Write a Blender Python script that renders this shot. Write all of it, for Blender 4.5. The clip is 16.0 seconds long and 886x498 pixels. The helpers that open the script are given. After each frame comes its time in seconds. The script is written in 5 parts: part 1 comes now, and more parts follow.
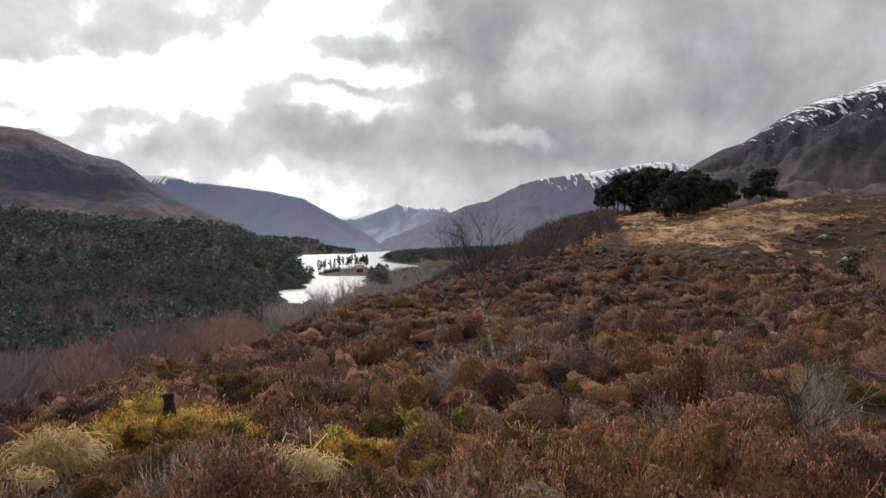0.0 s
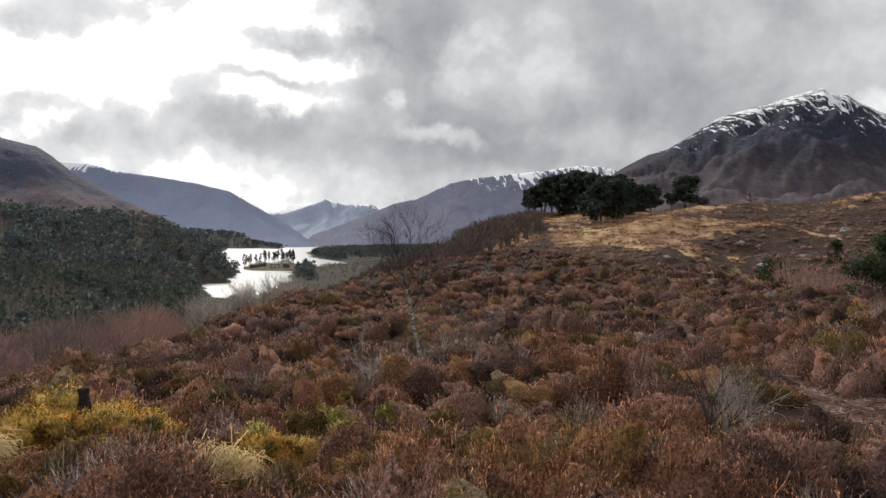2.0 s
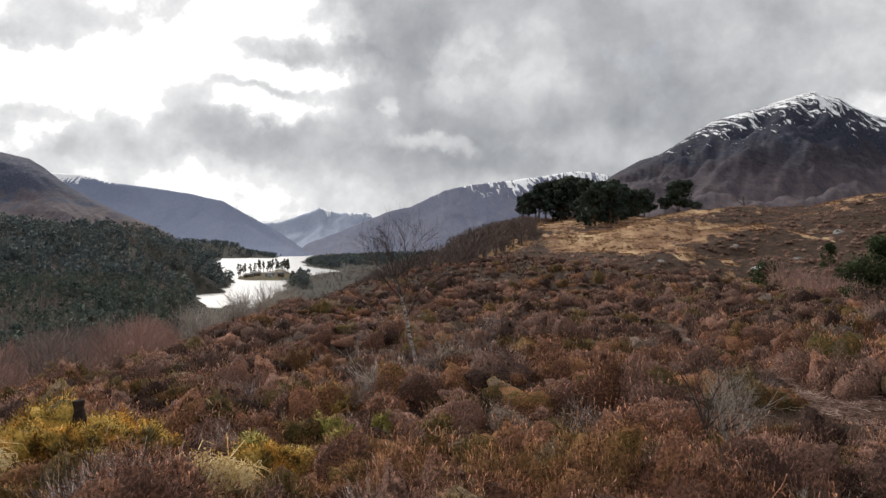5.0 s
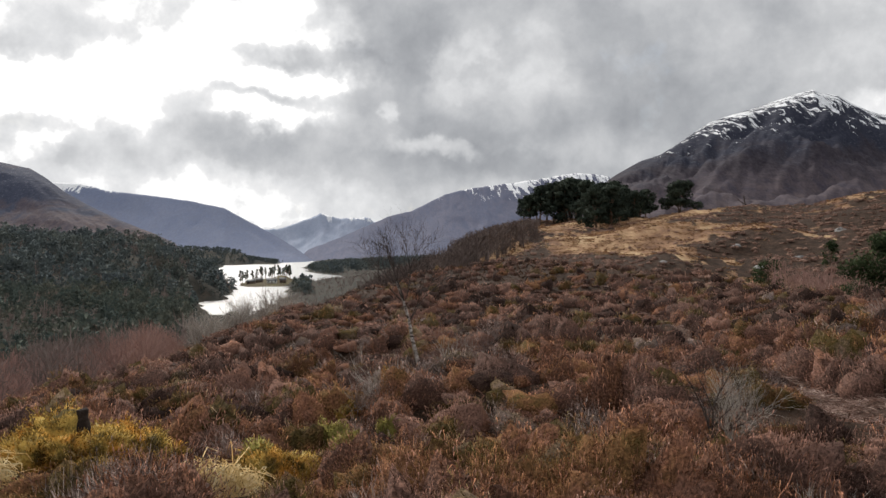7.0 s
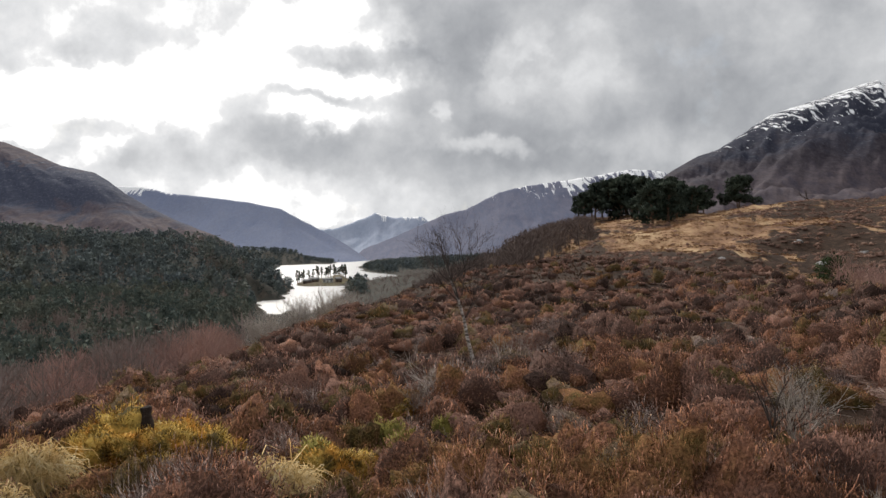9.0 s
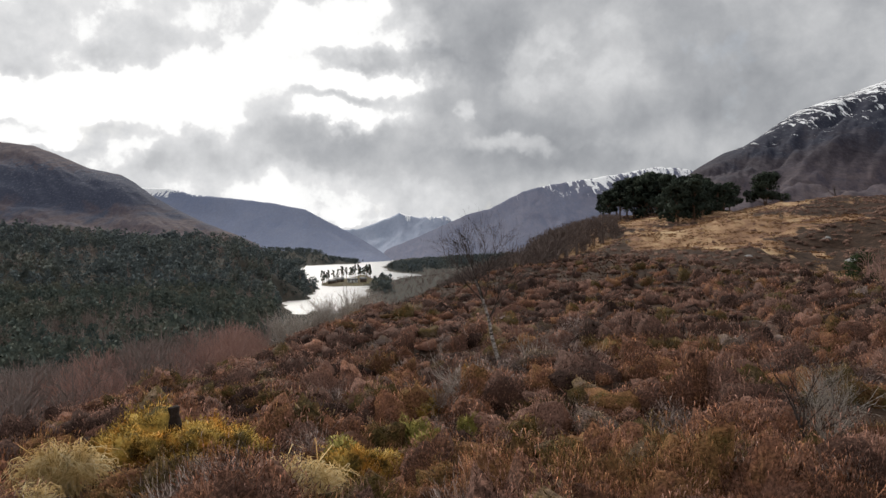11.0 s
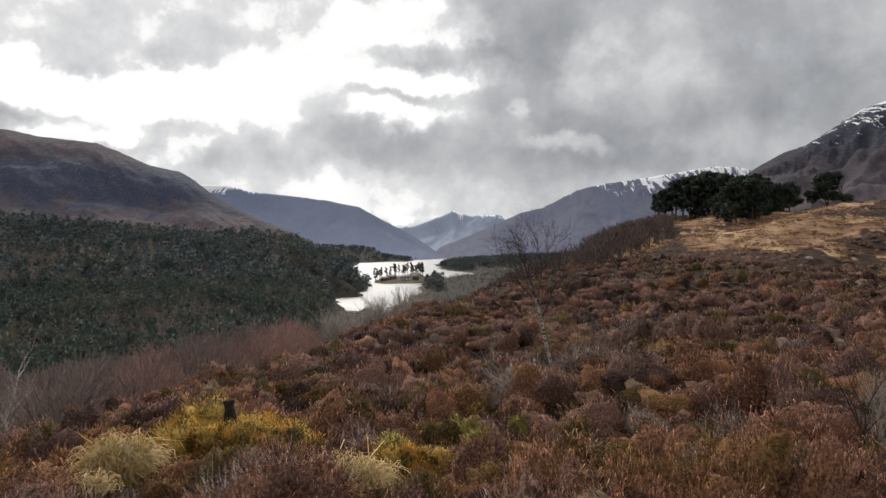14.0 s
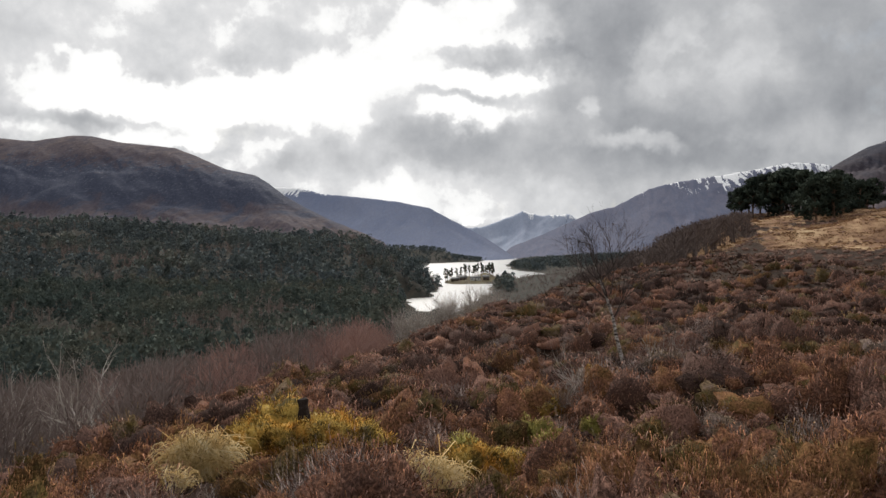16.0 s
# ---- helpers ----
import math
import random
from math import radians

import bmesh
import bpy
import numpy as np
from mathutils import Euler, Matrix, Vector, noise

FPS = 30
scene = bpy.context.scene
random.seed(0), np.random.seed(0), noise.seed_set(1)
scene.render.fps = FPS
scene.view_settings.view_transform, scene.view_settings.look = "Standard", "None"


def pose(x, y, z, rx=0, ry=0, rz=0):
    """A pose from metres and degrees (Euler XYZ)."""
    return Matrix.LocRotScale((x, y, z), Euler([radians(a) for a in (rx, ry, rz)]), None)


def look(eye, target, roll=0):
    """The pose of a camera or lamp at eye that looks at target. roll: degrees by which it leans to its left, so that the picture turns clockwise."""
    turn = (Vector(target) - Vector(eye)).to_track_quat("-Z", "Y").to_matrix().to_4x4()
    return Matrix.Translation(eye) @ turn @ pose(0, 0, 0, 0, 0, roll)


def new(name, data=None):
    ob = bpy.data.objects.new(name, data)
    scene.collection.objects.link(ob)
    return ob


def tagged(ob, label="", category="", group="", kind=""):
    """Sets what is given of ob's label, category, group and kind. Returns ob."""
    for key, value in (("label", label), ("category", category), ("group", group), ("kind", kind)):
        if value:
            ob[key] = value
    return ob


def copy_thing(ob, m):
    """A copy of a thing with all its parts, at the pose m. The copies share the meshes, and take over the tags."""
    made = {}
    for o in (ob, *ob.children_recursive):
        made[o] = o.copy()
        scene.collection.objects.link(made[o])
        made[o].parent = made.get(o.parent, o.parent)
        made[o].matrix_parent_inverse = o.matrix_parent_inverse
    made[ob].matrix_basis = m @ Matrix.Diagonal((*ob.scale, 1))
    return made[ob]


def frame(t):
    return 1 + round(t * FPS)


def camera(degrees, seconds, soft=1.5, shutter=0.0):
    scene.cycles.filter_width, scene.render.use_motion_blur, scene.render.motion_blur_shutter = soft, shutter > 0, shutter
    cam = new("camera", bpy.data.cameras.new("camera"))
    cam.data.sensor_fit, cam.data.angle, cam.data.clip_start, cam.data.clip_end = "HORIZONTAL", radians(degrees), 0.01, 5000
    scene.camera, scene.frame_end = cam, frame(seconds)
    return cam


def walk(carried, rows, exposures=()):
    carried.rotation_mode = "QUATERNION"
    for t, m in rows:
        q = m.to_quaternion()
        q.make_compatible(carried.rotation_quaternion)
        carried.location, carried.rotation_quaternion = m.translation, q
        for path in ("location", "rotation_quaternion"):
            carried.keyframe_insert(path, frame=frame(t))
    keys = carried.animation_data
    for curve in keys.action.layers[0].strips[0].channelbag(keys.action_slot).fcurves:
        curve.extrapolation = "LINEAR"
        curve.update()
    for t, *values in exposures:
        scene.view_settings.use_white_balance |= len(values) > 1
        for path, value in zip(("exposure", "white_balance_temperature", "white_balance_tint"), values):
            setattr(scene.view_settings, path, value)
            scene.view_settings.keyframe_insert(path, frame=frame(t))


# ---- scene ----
# A rough moor above a Highland loch. Metres; x to the east, y ahead, the camera's eye at height 0.
cam = camera(54.08, 16.0)
# seconds, heading to the right, tilt upwards, lean to the right (degrees): the camera turns where it stands
TURNS = [
    (0.0, -0.82, -0.37, 0.00),
    (0.5, 0.14, -0.42, -0.58),
    (1.0, 3.62, -0.38, -0.69),
    (1.5, 3.85, -0.44, -1.22),
    (2.0, 3.92, -0.45, -1.41),
    (2.5, 3.96, -0.46, -1.79),
    (3.0, 3.94, -0.48, -1.81),
    (3.5, 4.08, -0.42, -1.06),
    (4.0, 4.18, -0.26, -0.84),
    (6.5, 4.33, 0.27, -0.17),
    (7.0, 4.16, 0.28, 0.14),
    (7.5, 4.07, 0.25, 0.20),
    (8.0, 3.11, 0.22, 0.36),
    (8.5, 0.60, 0.18, 0.54),
    (9.0, 0.58, 0.21, 0.62),
    (11.5, -2.22, 0.20, 0.99),
    (12.0, -3.69, 0.23, 0.87),
    (12.5, -4.36, 0.22, 0.70),
    (13.0, -4.38, 0.16, 0.67),
    (13.5, -4.36, 0.19, 0.72),
    (14.0, -4.48, 0.13, 0.41),
    (14.5, -4.62, 0.15, 0.26),
    (15.0, -4.72, 0.24, 0.13),
    (15.5, -4.96, 0.12, 0.43),
    (16.0, -9.11, 0.20, 0.70),
]
walk(cam, [(t, pose(0, 0, 0, 0, 0, -h) @ pose(0, 0, 0, 90 + p, 0, 0) @ pose(0, 0, 0, 0, 0, -r)) for t, h, p, r in TURNS],
     exposures=[(0.0, 0.21), (1.0, 0.31), (9.0, 0.31), (11.5, 0.16), (16.0, 0.14)])

# ---------------------------------------------------------------- light
EXPOSURE = 0.25
scene.view_settings.exposure = EXPOSURE
SUN_AZ, SUN_EL = -17.0, 30.0


def node(tree, kind, **inputs):
    n = tree.nodes.new(kind)
    for key, value in inputs.items():
        k = int(key[1:]) if key[0] == "i" and key[1:].isdigit() else key.replace("_", " ")
        if isinstance(value, bpy.types.NodeSocket):
            tree.links.new(value, n.inputs[k])
        else:
            n.inputs[k].default_value = value
    return n


def calc(tree, op, a, b=0.0, c=0.0, clamp=False):
    n = node(tree, "ShaderNodeMath", i0=a, i1=b, i2=c)
    n.operation, n.use_clamp = op, clamp
    return n.outputs[0]


def mixed(tree, fac, a, b):
    n = tree.nodes.new("ShaderNodeMix")
    n.data_type = "RGBA"
    for k, v in ((0, fac), (6, a), (7, b)):
        if isinstance(v, bpy.types.NodeSocket):
            tree.links.new(v, n.inputs[k])
        else:
            n.inputs[k].default_value = v if k == 0 else (*v, 1)
    return n.outputs[2]


def ramp(tree, fac, stops):
    n = tree.nodes.new("ShaderNodeValToRGB")
    el = n.color_ramp.elements
    while len(el) < len(stops):
        el.new(0.5)
    for e, (p, c) in zip(el, stops):
        e.position, e.color = p, (*c, 1) if len(c) == 3 else c
    tree.links.new(fac, n.inputs[0])
    return n.outputs[0]


def noise_tex(tree, vec, scale, detail=4.0, rough=0.5, distort=0.0):
    n = node(tree, "ShaderNodeTexNoise", Scale=scale, Detail=detail, Roughness=rough, Distortion=distort)
    if vec is not None:
        tree.links.new(vec, n.inputs["Vector"])
    return n


def build_sky():
    world = bpy.data.worlds.new("sky")
    world.use_nodes = True
    scene.world = world
    t = world.node_tree
    t.nodes.clear()
    out = t.nodes.new("ShaderNodeOutputWorld")
    co = t.nodes.new("ShaderNodeTexCoord").outputs["Generated"]
    s = node(t, "ShaderNodeSeparateXYZ", i0=co)
    az = calc(t, "DEGREES", calc(t, "ARCTAN2", s.outputs[0], s.outputs[1]))
    el = calc(t, "DEGREES", calc(t, "ARCSINE", s.outputs[2]))
    # the clouds are drawn out along the horizon
    flat = node(t, "ShaderNodeCombineXYZ", i0=s.outputs[0], i1=s.outputs[1], i2=calc(t, "MULTIPLY", s.outputs[2], 1.0)).outputs[0]
    wob = noise_tex(t, flat, 9.0, 5, 0.6)
    ws = node(t, "ShaderNodeSeparateColor", i0=wob.outputs["Color"])
    waz = calc(t, "ADD", az, calc(t, "MULTIPLY", calc(t, "SUBTRACT", ws.outputs[0], 0.5), 12.0))
    wel = calc(t, "ADD", el, calc(t, "MULTIPLY", calc(t, "SUBTRACT", ws.outputs[1], 0.5), 6.0))
    billow = noise_tex(t, flat, 6.0, 9, 0.60, 0.15).outputs["Fac"]
    fine = noise_tex(t, flat, 19.0, 8, 0.58, 0.15).outputs["Fac"]
    total = None
    for a, e, ra, re, amp in CLOUDS:
        dx = calc(t, "DIVIDE", calc(t, "SUBTRACT", waz, a), ra)
        dy = calc(t, "DIVIDE", calc(t, "SUBTRACT", wel, e), re)
        q = calc(t, "ADD", calc(t, "MULTIPLY", dx, dx), calc(t, "MULTIPLY", dy, dy))
        g = calc(t, "MULTIPLY", calc(t, "EXPONENT", calc(t, "MULTIPLY", calc(t, "MULTIPLY", q, q), -0.7)), amp)
        total = g if total is None else calc(t, "ADD", total, g)
    b = calc(t, "ADD", total, 0.475)
    b = calc(t, "ADD", b, calc(t, "MULTIPLY", calc(t, "SUBTRACT", billow, 0.5), 0.85))
    b = calc(t, "ADD", b, calc(t, "MULTIPLY", calc(t, "SUBTRACT", fine, 0.5), 0.55))
    cloud = ramp(t, b, [(0.0, (0.25, 0.26, 0.28)), (0.25, (0.36, 0.37, 0.388)), (0.45, (0.48, 0.487, 0.50)), (0.62, (0.62, 0.625, 0.635)), (0.70, (0.70, 0.70, 0.705)), (0.75, (0.86, 0.86, 0.855)), (0.9, (1.0, 0.995, 0.98))])
    air = t.nodes.new("ShaderNodeTexSky")
    air.sky_type, air.sun_disc = "NISHITA", False
    air.sun_elevation, air.sun_rotation = radians(SUN_EL), radians(SUN_AZ)
    blue = node(t, "ShaderNodeVectorMath", i0=air.outputs[0], i1=(0.10, 0.10, 0.10))
    blue.operation = "MULTIPLY"
    # thin breaks in the cloud, where the clear sky shows
    gap = calc(t, "MULTIPLY", calc(t, "SUBTRACT", ws.outputs[2], 0.62), 4.0, clamp=True)
    gap = calc(t, "MULTIPLY", gap, 0.35)
    col = mixed(t, gap, cloud, blue.outputs[0])
    bg = node(t, "ShaderNodeBackground", Color=col, Strength=1.0)
    t.links.new(bg.outputs[0], out.inputs[0])


# cloud masses: heading, height, half widths (degrees), lighter (+) or darker (-)
CLOUDS = [
    (-30.0, 14.0, 9.0, 4.0, 0.10), (-2.5, 11.0, 3.5, 5.0, 0.11), (30.5, 8.6, 3.2, 1.3, 0.34), (-30.5, 8.2, 5.0, 0.8, -0.17), (-25.0, 7.2, 4.0, 0.9, -0.18), (-20.0, 6.0, 3.4, 1.2, -0.15), (-20.5, 12.0, 2.2, 0.9, -0.12), (-26.5, 11.4, 1.8, 0.8, -0.12), (-20.0, 9.8, 16.0, 8.4, 0.19), (11.0, 12.0, 7.0, 4.0, 0.07), (-7.6, 14.0, 5.7, 1.6, 0.34), (-13.1, 11.5, 4.2, 2.3, 0.25), (-5.0, 11.0, 3.8, 0.8, 0.36), (-6.5, 8.9, 3.4, 0.9, 0.36), (-20.0, 8.8, 4.2, 2.3, 0.2),
    (-26.0, 9.4, 3.4, 1.9, 0.2), (-26.6, 7.4, 2.7, 0.6, 0.25), (-22.6, 6.1, 2.3, 1.1, 0.25), (-18.9, 13.8, 2.3, 1.0, -0.11), (-23.9, 10.7, 1.9, 0.8, -0.11), (-26.0, 8.2, 3.4, 0.6, -0.09),
    (-21.3, 7.5, 3.0, 1.0, -0.07), (-17.3, 5.7, 3.2, 1.4, -0.13), (-12.0, 9.6, 4.2, 1.0, -0.15), (-12.0, 7.1, 5.7, 1.1, -0.17), (-6.2, 6.7, 4.9, 1.1, -0.14), (-5.4, 10.0, 1.5, 0.5, -0.2),
    (-6.9, 12.6, 6.8, 0.5, -0.16), (-2.8, 13.6, 2.3, 2.3, -0.12), (0.9, 5.2, 4.9, 1.1, -0.15), (8.6, 6.1, 3.4, 1.0, -0.2), (-24.8, 12.1, 3.4, 1.0, -0.04), (-20.3, 12.8, 1.9, 2.3, -0.05),
    (-26.9, 13.5, 2.7, 1.5, -0.08), (7.2, 11.0, 12.2, 6.1, -0.19), (2.0, 13.5, 3.8, 2.3, -0.1), (7.2, 7.7, 3.8, 1.1, -0.12), (21.6, 10.5, 7.5, 4.5, -0.14), (6.1, 12.8, 1.1, 1.7, 0.15),
    (6.5, 10.6, 2.3, 0.8, 0.15), (10.4, 12.3, 1.9, 2.3, 0.1), (3.9, 6.5, 2.7, 0.6, 0.28), (1.0, 8.4, 0.8, 0.8, 0.25), (14.0, 7.0, 5.3, 1.1, 0.12), (-9.1, 3.7, 4.9, 1.5, 0.16),
    (-3.6, 2.1, 3.4, 0.8, 0.14), (-7.3, 2.2, 0.6, 0.4, 0.3), (-34.2, 12.8, 3.0, 1.1, -0.05), (-30.4, 12.1, 1.7, 0.7, 0.22), (-28.2, 10.2, 7.6, 1.2, 0.34), (-34.3, 7.4, 2.3, 0.5, 0.2),
    (-27.5, 7.8, 3.0, 0.7, 0.22), (-29.8, 8.7, 3.4, 0.5, -0.09), (-23.1, 7.6, 2.3, 1.0, -0.09), (-24.1, 10.7, 1.5, 0.7, -0.11),
]
build_sky()
sun = new("sun", bpy.data.lights.new("sun", "SUN"))
sun.data.energy, sun.data.angle, sun.data.color = 2.8, radians(24), (1.0, 0.95, 0.88)
sun.matrix_world = look((500 * math.sin(radians(SUN_AZ)), 500 * math.cos(radians(SUN_AZ)), 500 * math.tan(radians(SUN_EL))), (0, 0, 0))


# ---------------------------------------------------------------- materials
def material(name, rough=0.9):
    m = bpy.data.materials.new(name)
    m.use_nodes = True
    t = m.node_tree
    p = t.nodes["Principled BSDF"]
    p.inputs["Roughness"].default_value = rough
    p.inputs["Specular IOR Level"].default_value = 0.04
    return m, t, p


def patchy(name, stops, scale=1.2, fine=30.0, rough=0.9, island=0.35, bump=0.0, thin=0.0, contrast=1.9, tip=0.0, hues=()):
    """Colours laid in patches over the ground, with each small piece a little different."""
    m, t, p = material(name, rough)
    g = t.nodes.new("ShaderNodeNewGeometry")
    pos = g.outputs["Position"]
    big = noise_tex(t, pos, scale, 3, 0.6).outputs["Fac"]
    small = noise_tex(t, pos, fine, 2, 0.5).outputs["Fac"]
    f = calc(t, "ADD", calc(t, "MULTIPLY", calc(t, "SUBTRACT", big, 0.5), contrast), 0.5)
    f = calc(t, "ADD", f, calc(t, "MULTIPLY", calc(t, "SUBTRACT", small, 0.5), 0.5))
    f = calc(t, "ADD", f, calc(t, "MULTIPLY", calc(t, "SUBTRACT", g.outputs["Random Per Island"], 0.5), island))
    if tip:
        a = t.nodes.new("ShaderNodeAttribute")
        a.attribute_name = "tip"
        f = calc(t, "ADD", f, calc(t, "MULTIPLY", calc(t, "SUBTRACT", a.outputs["Fac"], 0.5), tip))
    col = ramp(t, f, stops)
    if hues:
        off = node(t, "ShaderNodeMapping", Vector=pos, Location=(31.0, 17.0, 5.0)).outputs[0]
        hn = noise_tex(t, off, scale * 0.8, 3, 0.55).outputs["Fac"]
        tint = node(t, "ShaderNodeVectorMath", i0=col, i1=ramp(t, hn, hues))
        tint.operation = "MULTIPLY"
        col = tint.outputs[0]
    t.links.new(col, p.inputs["Base Color"])
    if bump:
        b = node(t, "ShaderNodeBump", Strength=bump, Distance=0.02, Height=small)
        t.links.new(b.outputs[0], p.inputs["Normal"])
    if thin:
        tr = node(t, "ShaderNodeBsdfTranslucent", Color=col)
        mx = node(t, "ShaderNodeMixShader", i0=thin, i1=p.outputs[0], i2=tr.outputs[0])
        t.links.new(mx.outputs[0], t.nodes["Material Output"].inputs[0])
    return m


def heather_material():
    """Each bush has its own hue: purple-brown, russet, orange-brown, olive or bleached; its shoot tips are paler than
    its wood, and inner shade is painted into its dark body.
    """
    m, t, p = material("heather_sprigs", 0.95)
    g = t.nodes.new("ShaderNodeNewGeometry")
    pos = g.outputs["Position"]
    hue = t.nodes.new("ShaderNodeAttribute")
    hue.attribute_name = "hue"
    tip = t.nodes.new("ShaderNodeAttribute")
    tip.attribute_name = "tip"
    lobe = noise_tex(t, pos, 3.2, 3, 0.55).outputs["Fac"]
    fine = noise_tex(t, pos, 26.0, 3, 0.6).outputs["Fac"]
    h = calc(t, "ADD", hue.outputs["Fac"], calc(t, "MULTIPLY", calc(t, "SUBTRACT", lobe, 0.5), 0.55))
    h = calc(t, "ADD", h, calc(t, "MULTIPLY", calc(t, "SUBTRACT", g.outputs["Random Per Island"], 0.5), 0.16))
    col = ramp(t, h, HEATHER_HUES)
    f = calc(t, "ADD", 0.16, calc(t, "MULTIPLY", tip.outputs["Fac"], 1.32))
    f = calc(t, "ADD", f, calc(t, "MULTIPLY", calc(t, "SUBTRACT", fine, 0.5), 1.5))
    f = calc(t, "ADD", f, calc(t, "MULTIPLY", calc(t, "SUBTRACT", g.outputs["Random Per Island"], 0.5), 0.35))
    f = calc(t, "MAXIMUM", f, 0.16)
    tint = node(t, "ShaderNodeVectorMath", i0=col)
    tint.operation = "SCALE"
    t.links.new(f, tint.inputs["Scale"])
    t.links.new(tint.outputs[0], p.inputs["Base Color"])
    b = node(t, "ShaderNodeBump", Strength=0.7, Distance=0.05, Height=fine)
    t.links.new(b.outputs[0], p.inputs["Normal"])
    tr = node(t, "ShaderNodeBsdfTranslucent", Color=tint.outputs[0])
    mx = node(t, "ShaderNodeMixShader", i0=0.10, i1=p.outputs[0], i2=tr.outputs[0])
    t.links.new(mx.outputs[0], t.nodes["Material Output"].inputs[0])
    return m


HEATHER_HUES = [(0.0, (0.15, 0.092, 0.075)), (0.16, (0.35, 0.208, 0.166)), (0.34, (0.48, 0.262, 0.196)), (0.5, (0.52, 0.245, 0.148)), (0.64, (0.49, 0.255, 0.115)), (0.76, (0.21, 0.152, 0.052)), (0.88, (0.40, 0.275, 0.18)), (1.0, (0.56, 0.42, 0.37))]
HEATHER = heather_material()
HEATHER_GREY = patchy("grey_heather_twigs", [(0.0, (0.13, 0.095, 0.085)), (0.5, (0.29, 0.22, 0.198)), (1.0, (0.52, 0.44, 0.405))], 2.0, 30)
CUT_STEMS = patchy("cut_heather_stems", [(0.0, (0.14, 0.085, 0.068)), (0.5, (0.32, 0.21, 0.17)), (1.0, (0.52, 0.40, 0.34))], 3.0, 30, island=0.8)
LITTER = patchy("heather_litter", [(0.0, (0.03, 0.02, 0.012)), (0.5, (0.085, 0.046, 0.028)), (1.0, (0.16, 0.09, 0.062))], 1.1, 20, island=0.6)
GORSE_YELLOW = patchy("yellow_moss_grass", [(0.0, (0.10, 0.075, 0.03)), (0.25, (0.25, 0.17, 0.05)), (0.5, (0.50, 0.32, 0.085)), (0.78, (0.62, 0.41, 0.11)), (1.0, (0.72, 0.57, 0.27))], 3.6, 25, thin=0.15, tip=0.42, island=0.5, contrast=2.7, hues=[(0.38, (1.08, 0.80, 0.55)), (0.5, (1.0, 0.96, 0.85)), (0.66, (0.86, 0.9, 0.85))])
GORSE_GREEN = patchy("yellow_green_gorse", [(0.0, (0.10, 0.09, 0.03)), (0.5, (0.28, 0.24, 0.065)), (1.0, (0.54, 0.48, 0.16))], 3.5, 25, thin=0.15, tip=0.4)
STRAW = patchy("straw_grass", [(0.0, (0.50, 0.31, 0.11)), (0.4, (0.72, 0.50, 0.22)), (0.7, (0.82, 0.62, 0.32)), (1.0, (0.86, 0.72, 0.45))], 4.0, 25, island=0.8, thin=0.35)
GOLD_GRASS = patchy("golden_moor_grass", [(0.0, (0.15, 0.08, 0.046)), (0.35, (0.27, 0.155, 0.085)), (0.65, (0.40, 0.255, 0.145)), (1.0, (0.52, 0.39, 0.25))], 0.16, 2.0, island=0.7, thin=0.15, contrast=3.0)
FAR_HEATHER = patchy("dark_hill_heather", [(0.0, (0.12, 0.075, 0.06)), (0.5, (0.25, 0.15, 0.115)), (1.0, (0.38, 0.25, 0.19))], 0.12, 2.0, thin=0.1, tip=0.3)
PINE = patchy("pine_needles", [(0.0, (0.026, 0.035, 0.030)), (0.5, (0.046, 0.060, 0.046)), (1.0, (0.066, 0.078, 0.054))], 0.12, 1.2, island=0.25, thin=0.12)
# both forest colours have haze mixed in, bluer for the far slope
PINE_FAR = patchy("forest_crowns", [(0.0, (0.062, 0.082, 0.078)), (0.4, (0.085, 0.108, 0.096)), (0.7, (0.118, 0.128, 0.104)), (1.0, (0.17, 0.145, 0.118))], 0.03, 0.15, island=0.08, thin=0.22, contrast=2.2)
PINE_HAZED = patchy("hazed_forest_crowns", [(0.0, (0.085, 0.106, 0.118)), (0.5, (0.108, 0.130, 0.132)), (0.8, (0.136, 0.148, 0.130)), (1.0, (0.17, 0.16, 0.135))], 0.02, 0.1, island=0.06, thin=0.22, contrast=2.0)
PINE_GREEN = patchy("young_pine_needles", [(0.0, (0.022, 0.034, 0.018)), (0.5, (0.042, 0.060, 0.028)), (1.0, (0.075, 0.092, 0.042))], 0.6, 3.0, island=0.5, thin=0.2)
WOOD_BARE = patchy("bare_twigs", [(0.0, (0.13, 0.105, 0.095)), (0.5, (0.24, 0.19, 0.17)), (1.0, (0.37, 0.305, 0.275))], 0.05, 0.8, island=0.3)
BIRCH_RED = patchy("red_birch_twigs", [(0.0, (0.22, 0.145, 0.132)), (0.5, (0.36, 0.225, 0.190)), (1.0, (0.48, 0.315, 0.255))], 0.05, 0.5, island=0.3)
WOOD_DARK = patchy("dark_wood_twigs", [(0.0, (0.085, 0.066, 0.06)), (0.5, (0.15, 0.115, 0.102)), (1.0, (0.24, 0.19, 0.17))], 0.06, 0.8, island=0.5)
PALE_TWIG = patchy("pale_twigs", [(0.0, (0.26, 0.215, 0.18)), (0.5, (0.42, 0.37, 0.325)), (1.0, (0.58, 0.53, 0.48))], 1.0, 9.0, island=0.5)
DARK_TWIG = patchy("dark_birch_twigs", [(0.0, (0.03, 0.024, 0.022)), (0.5, (0.07, 0.055, 0.05)), (1.0, (0.13, 0.105, 0.095))], 1.5, 9.0, island=0.4)
BARK_PINE = patchy("pine_bark", [(0.0, (0.06, 0.045, 0.035)), (0.5, (0.13, 0.085, 0.06)), (1.0, (0.22, 0.14, 0.10))], 1.0, 9.0)
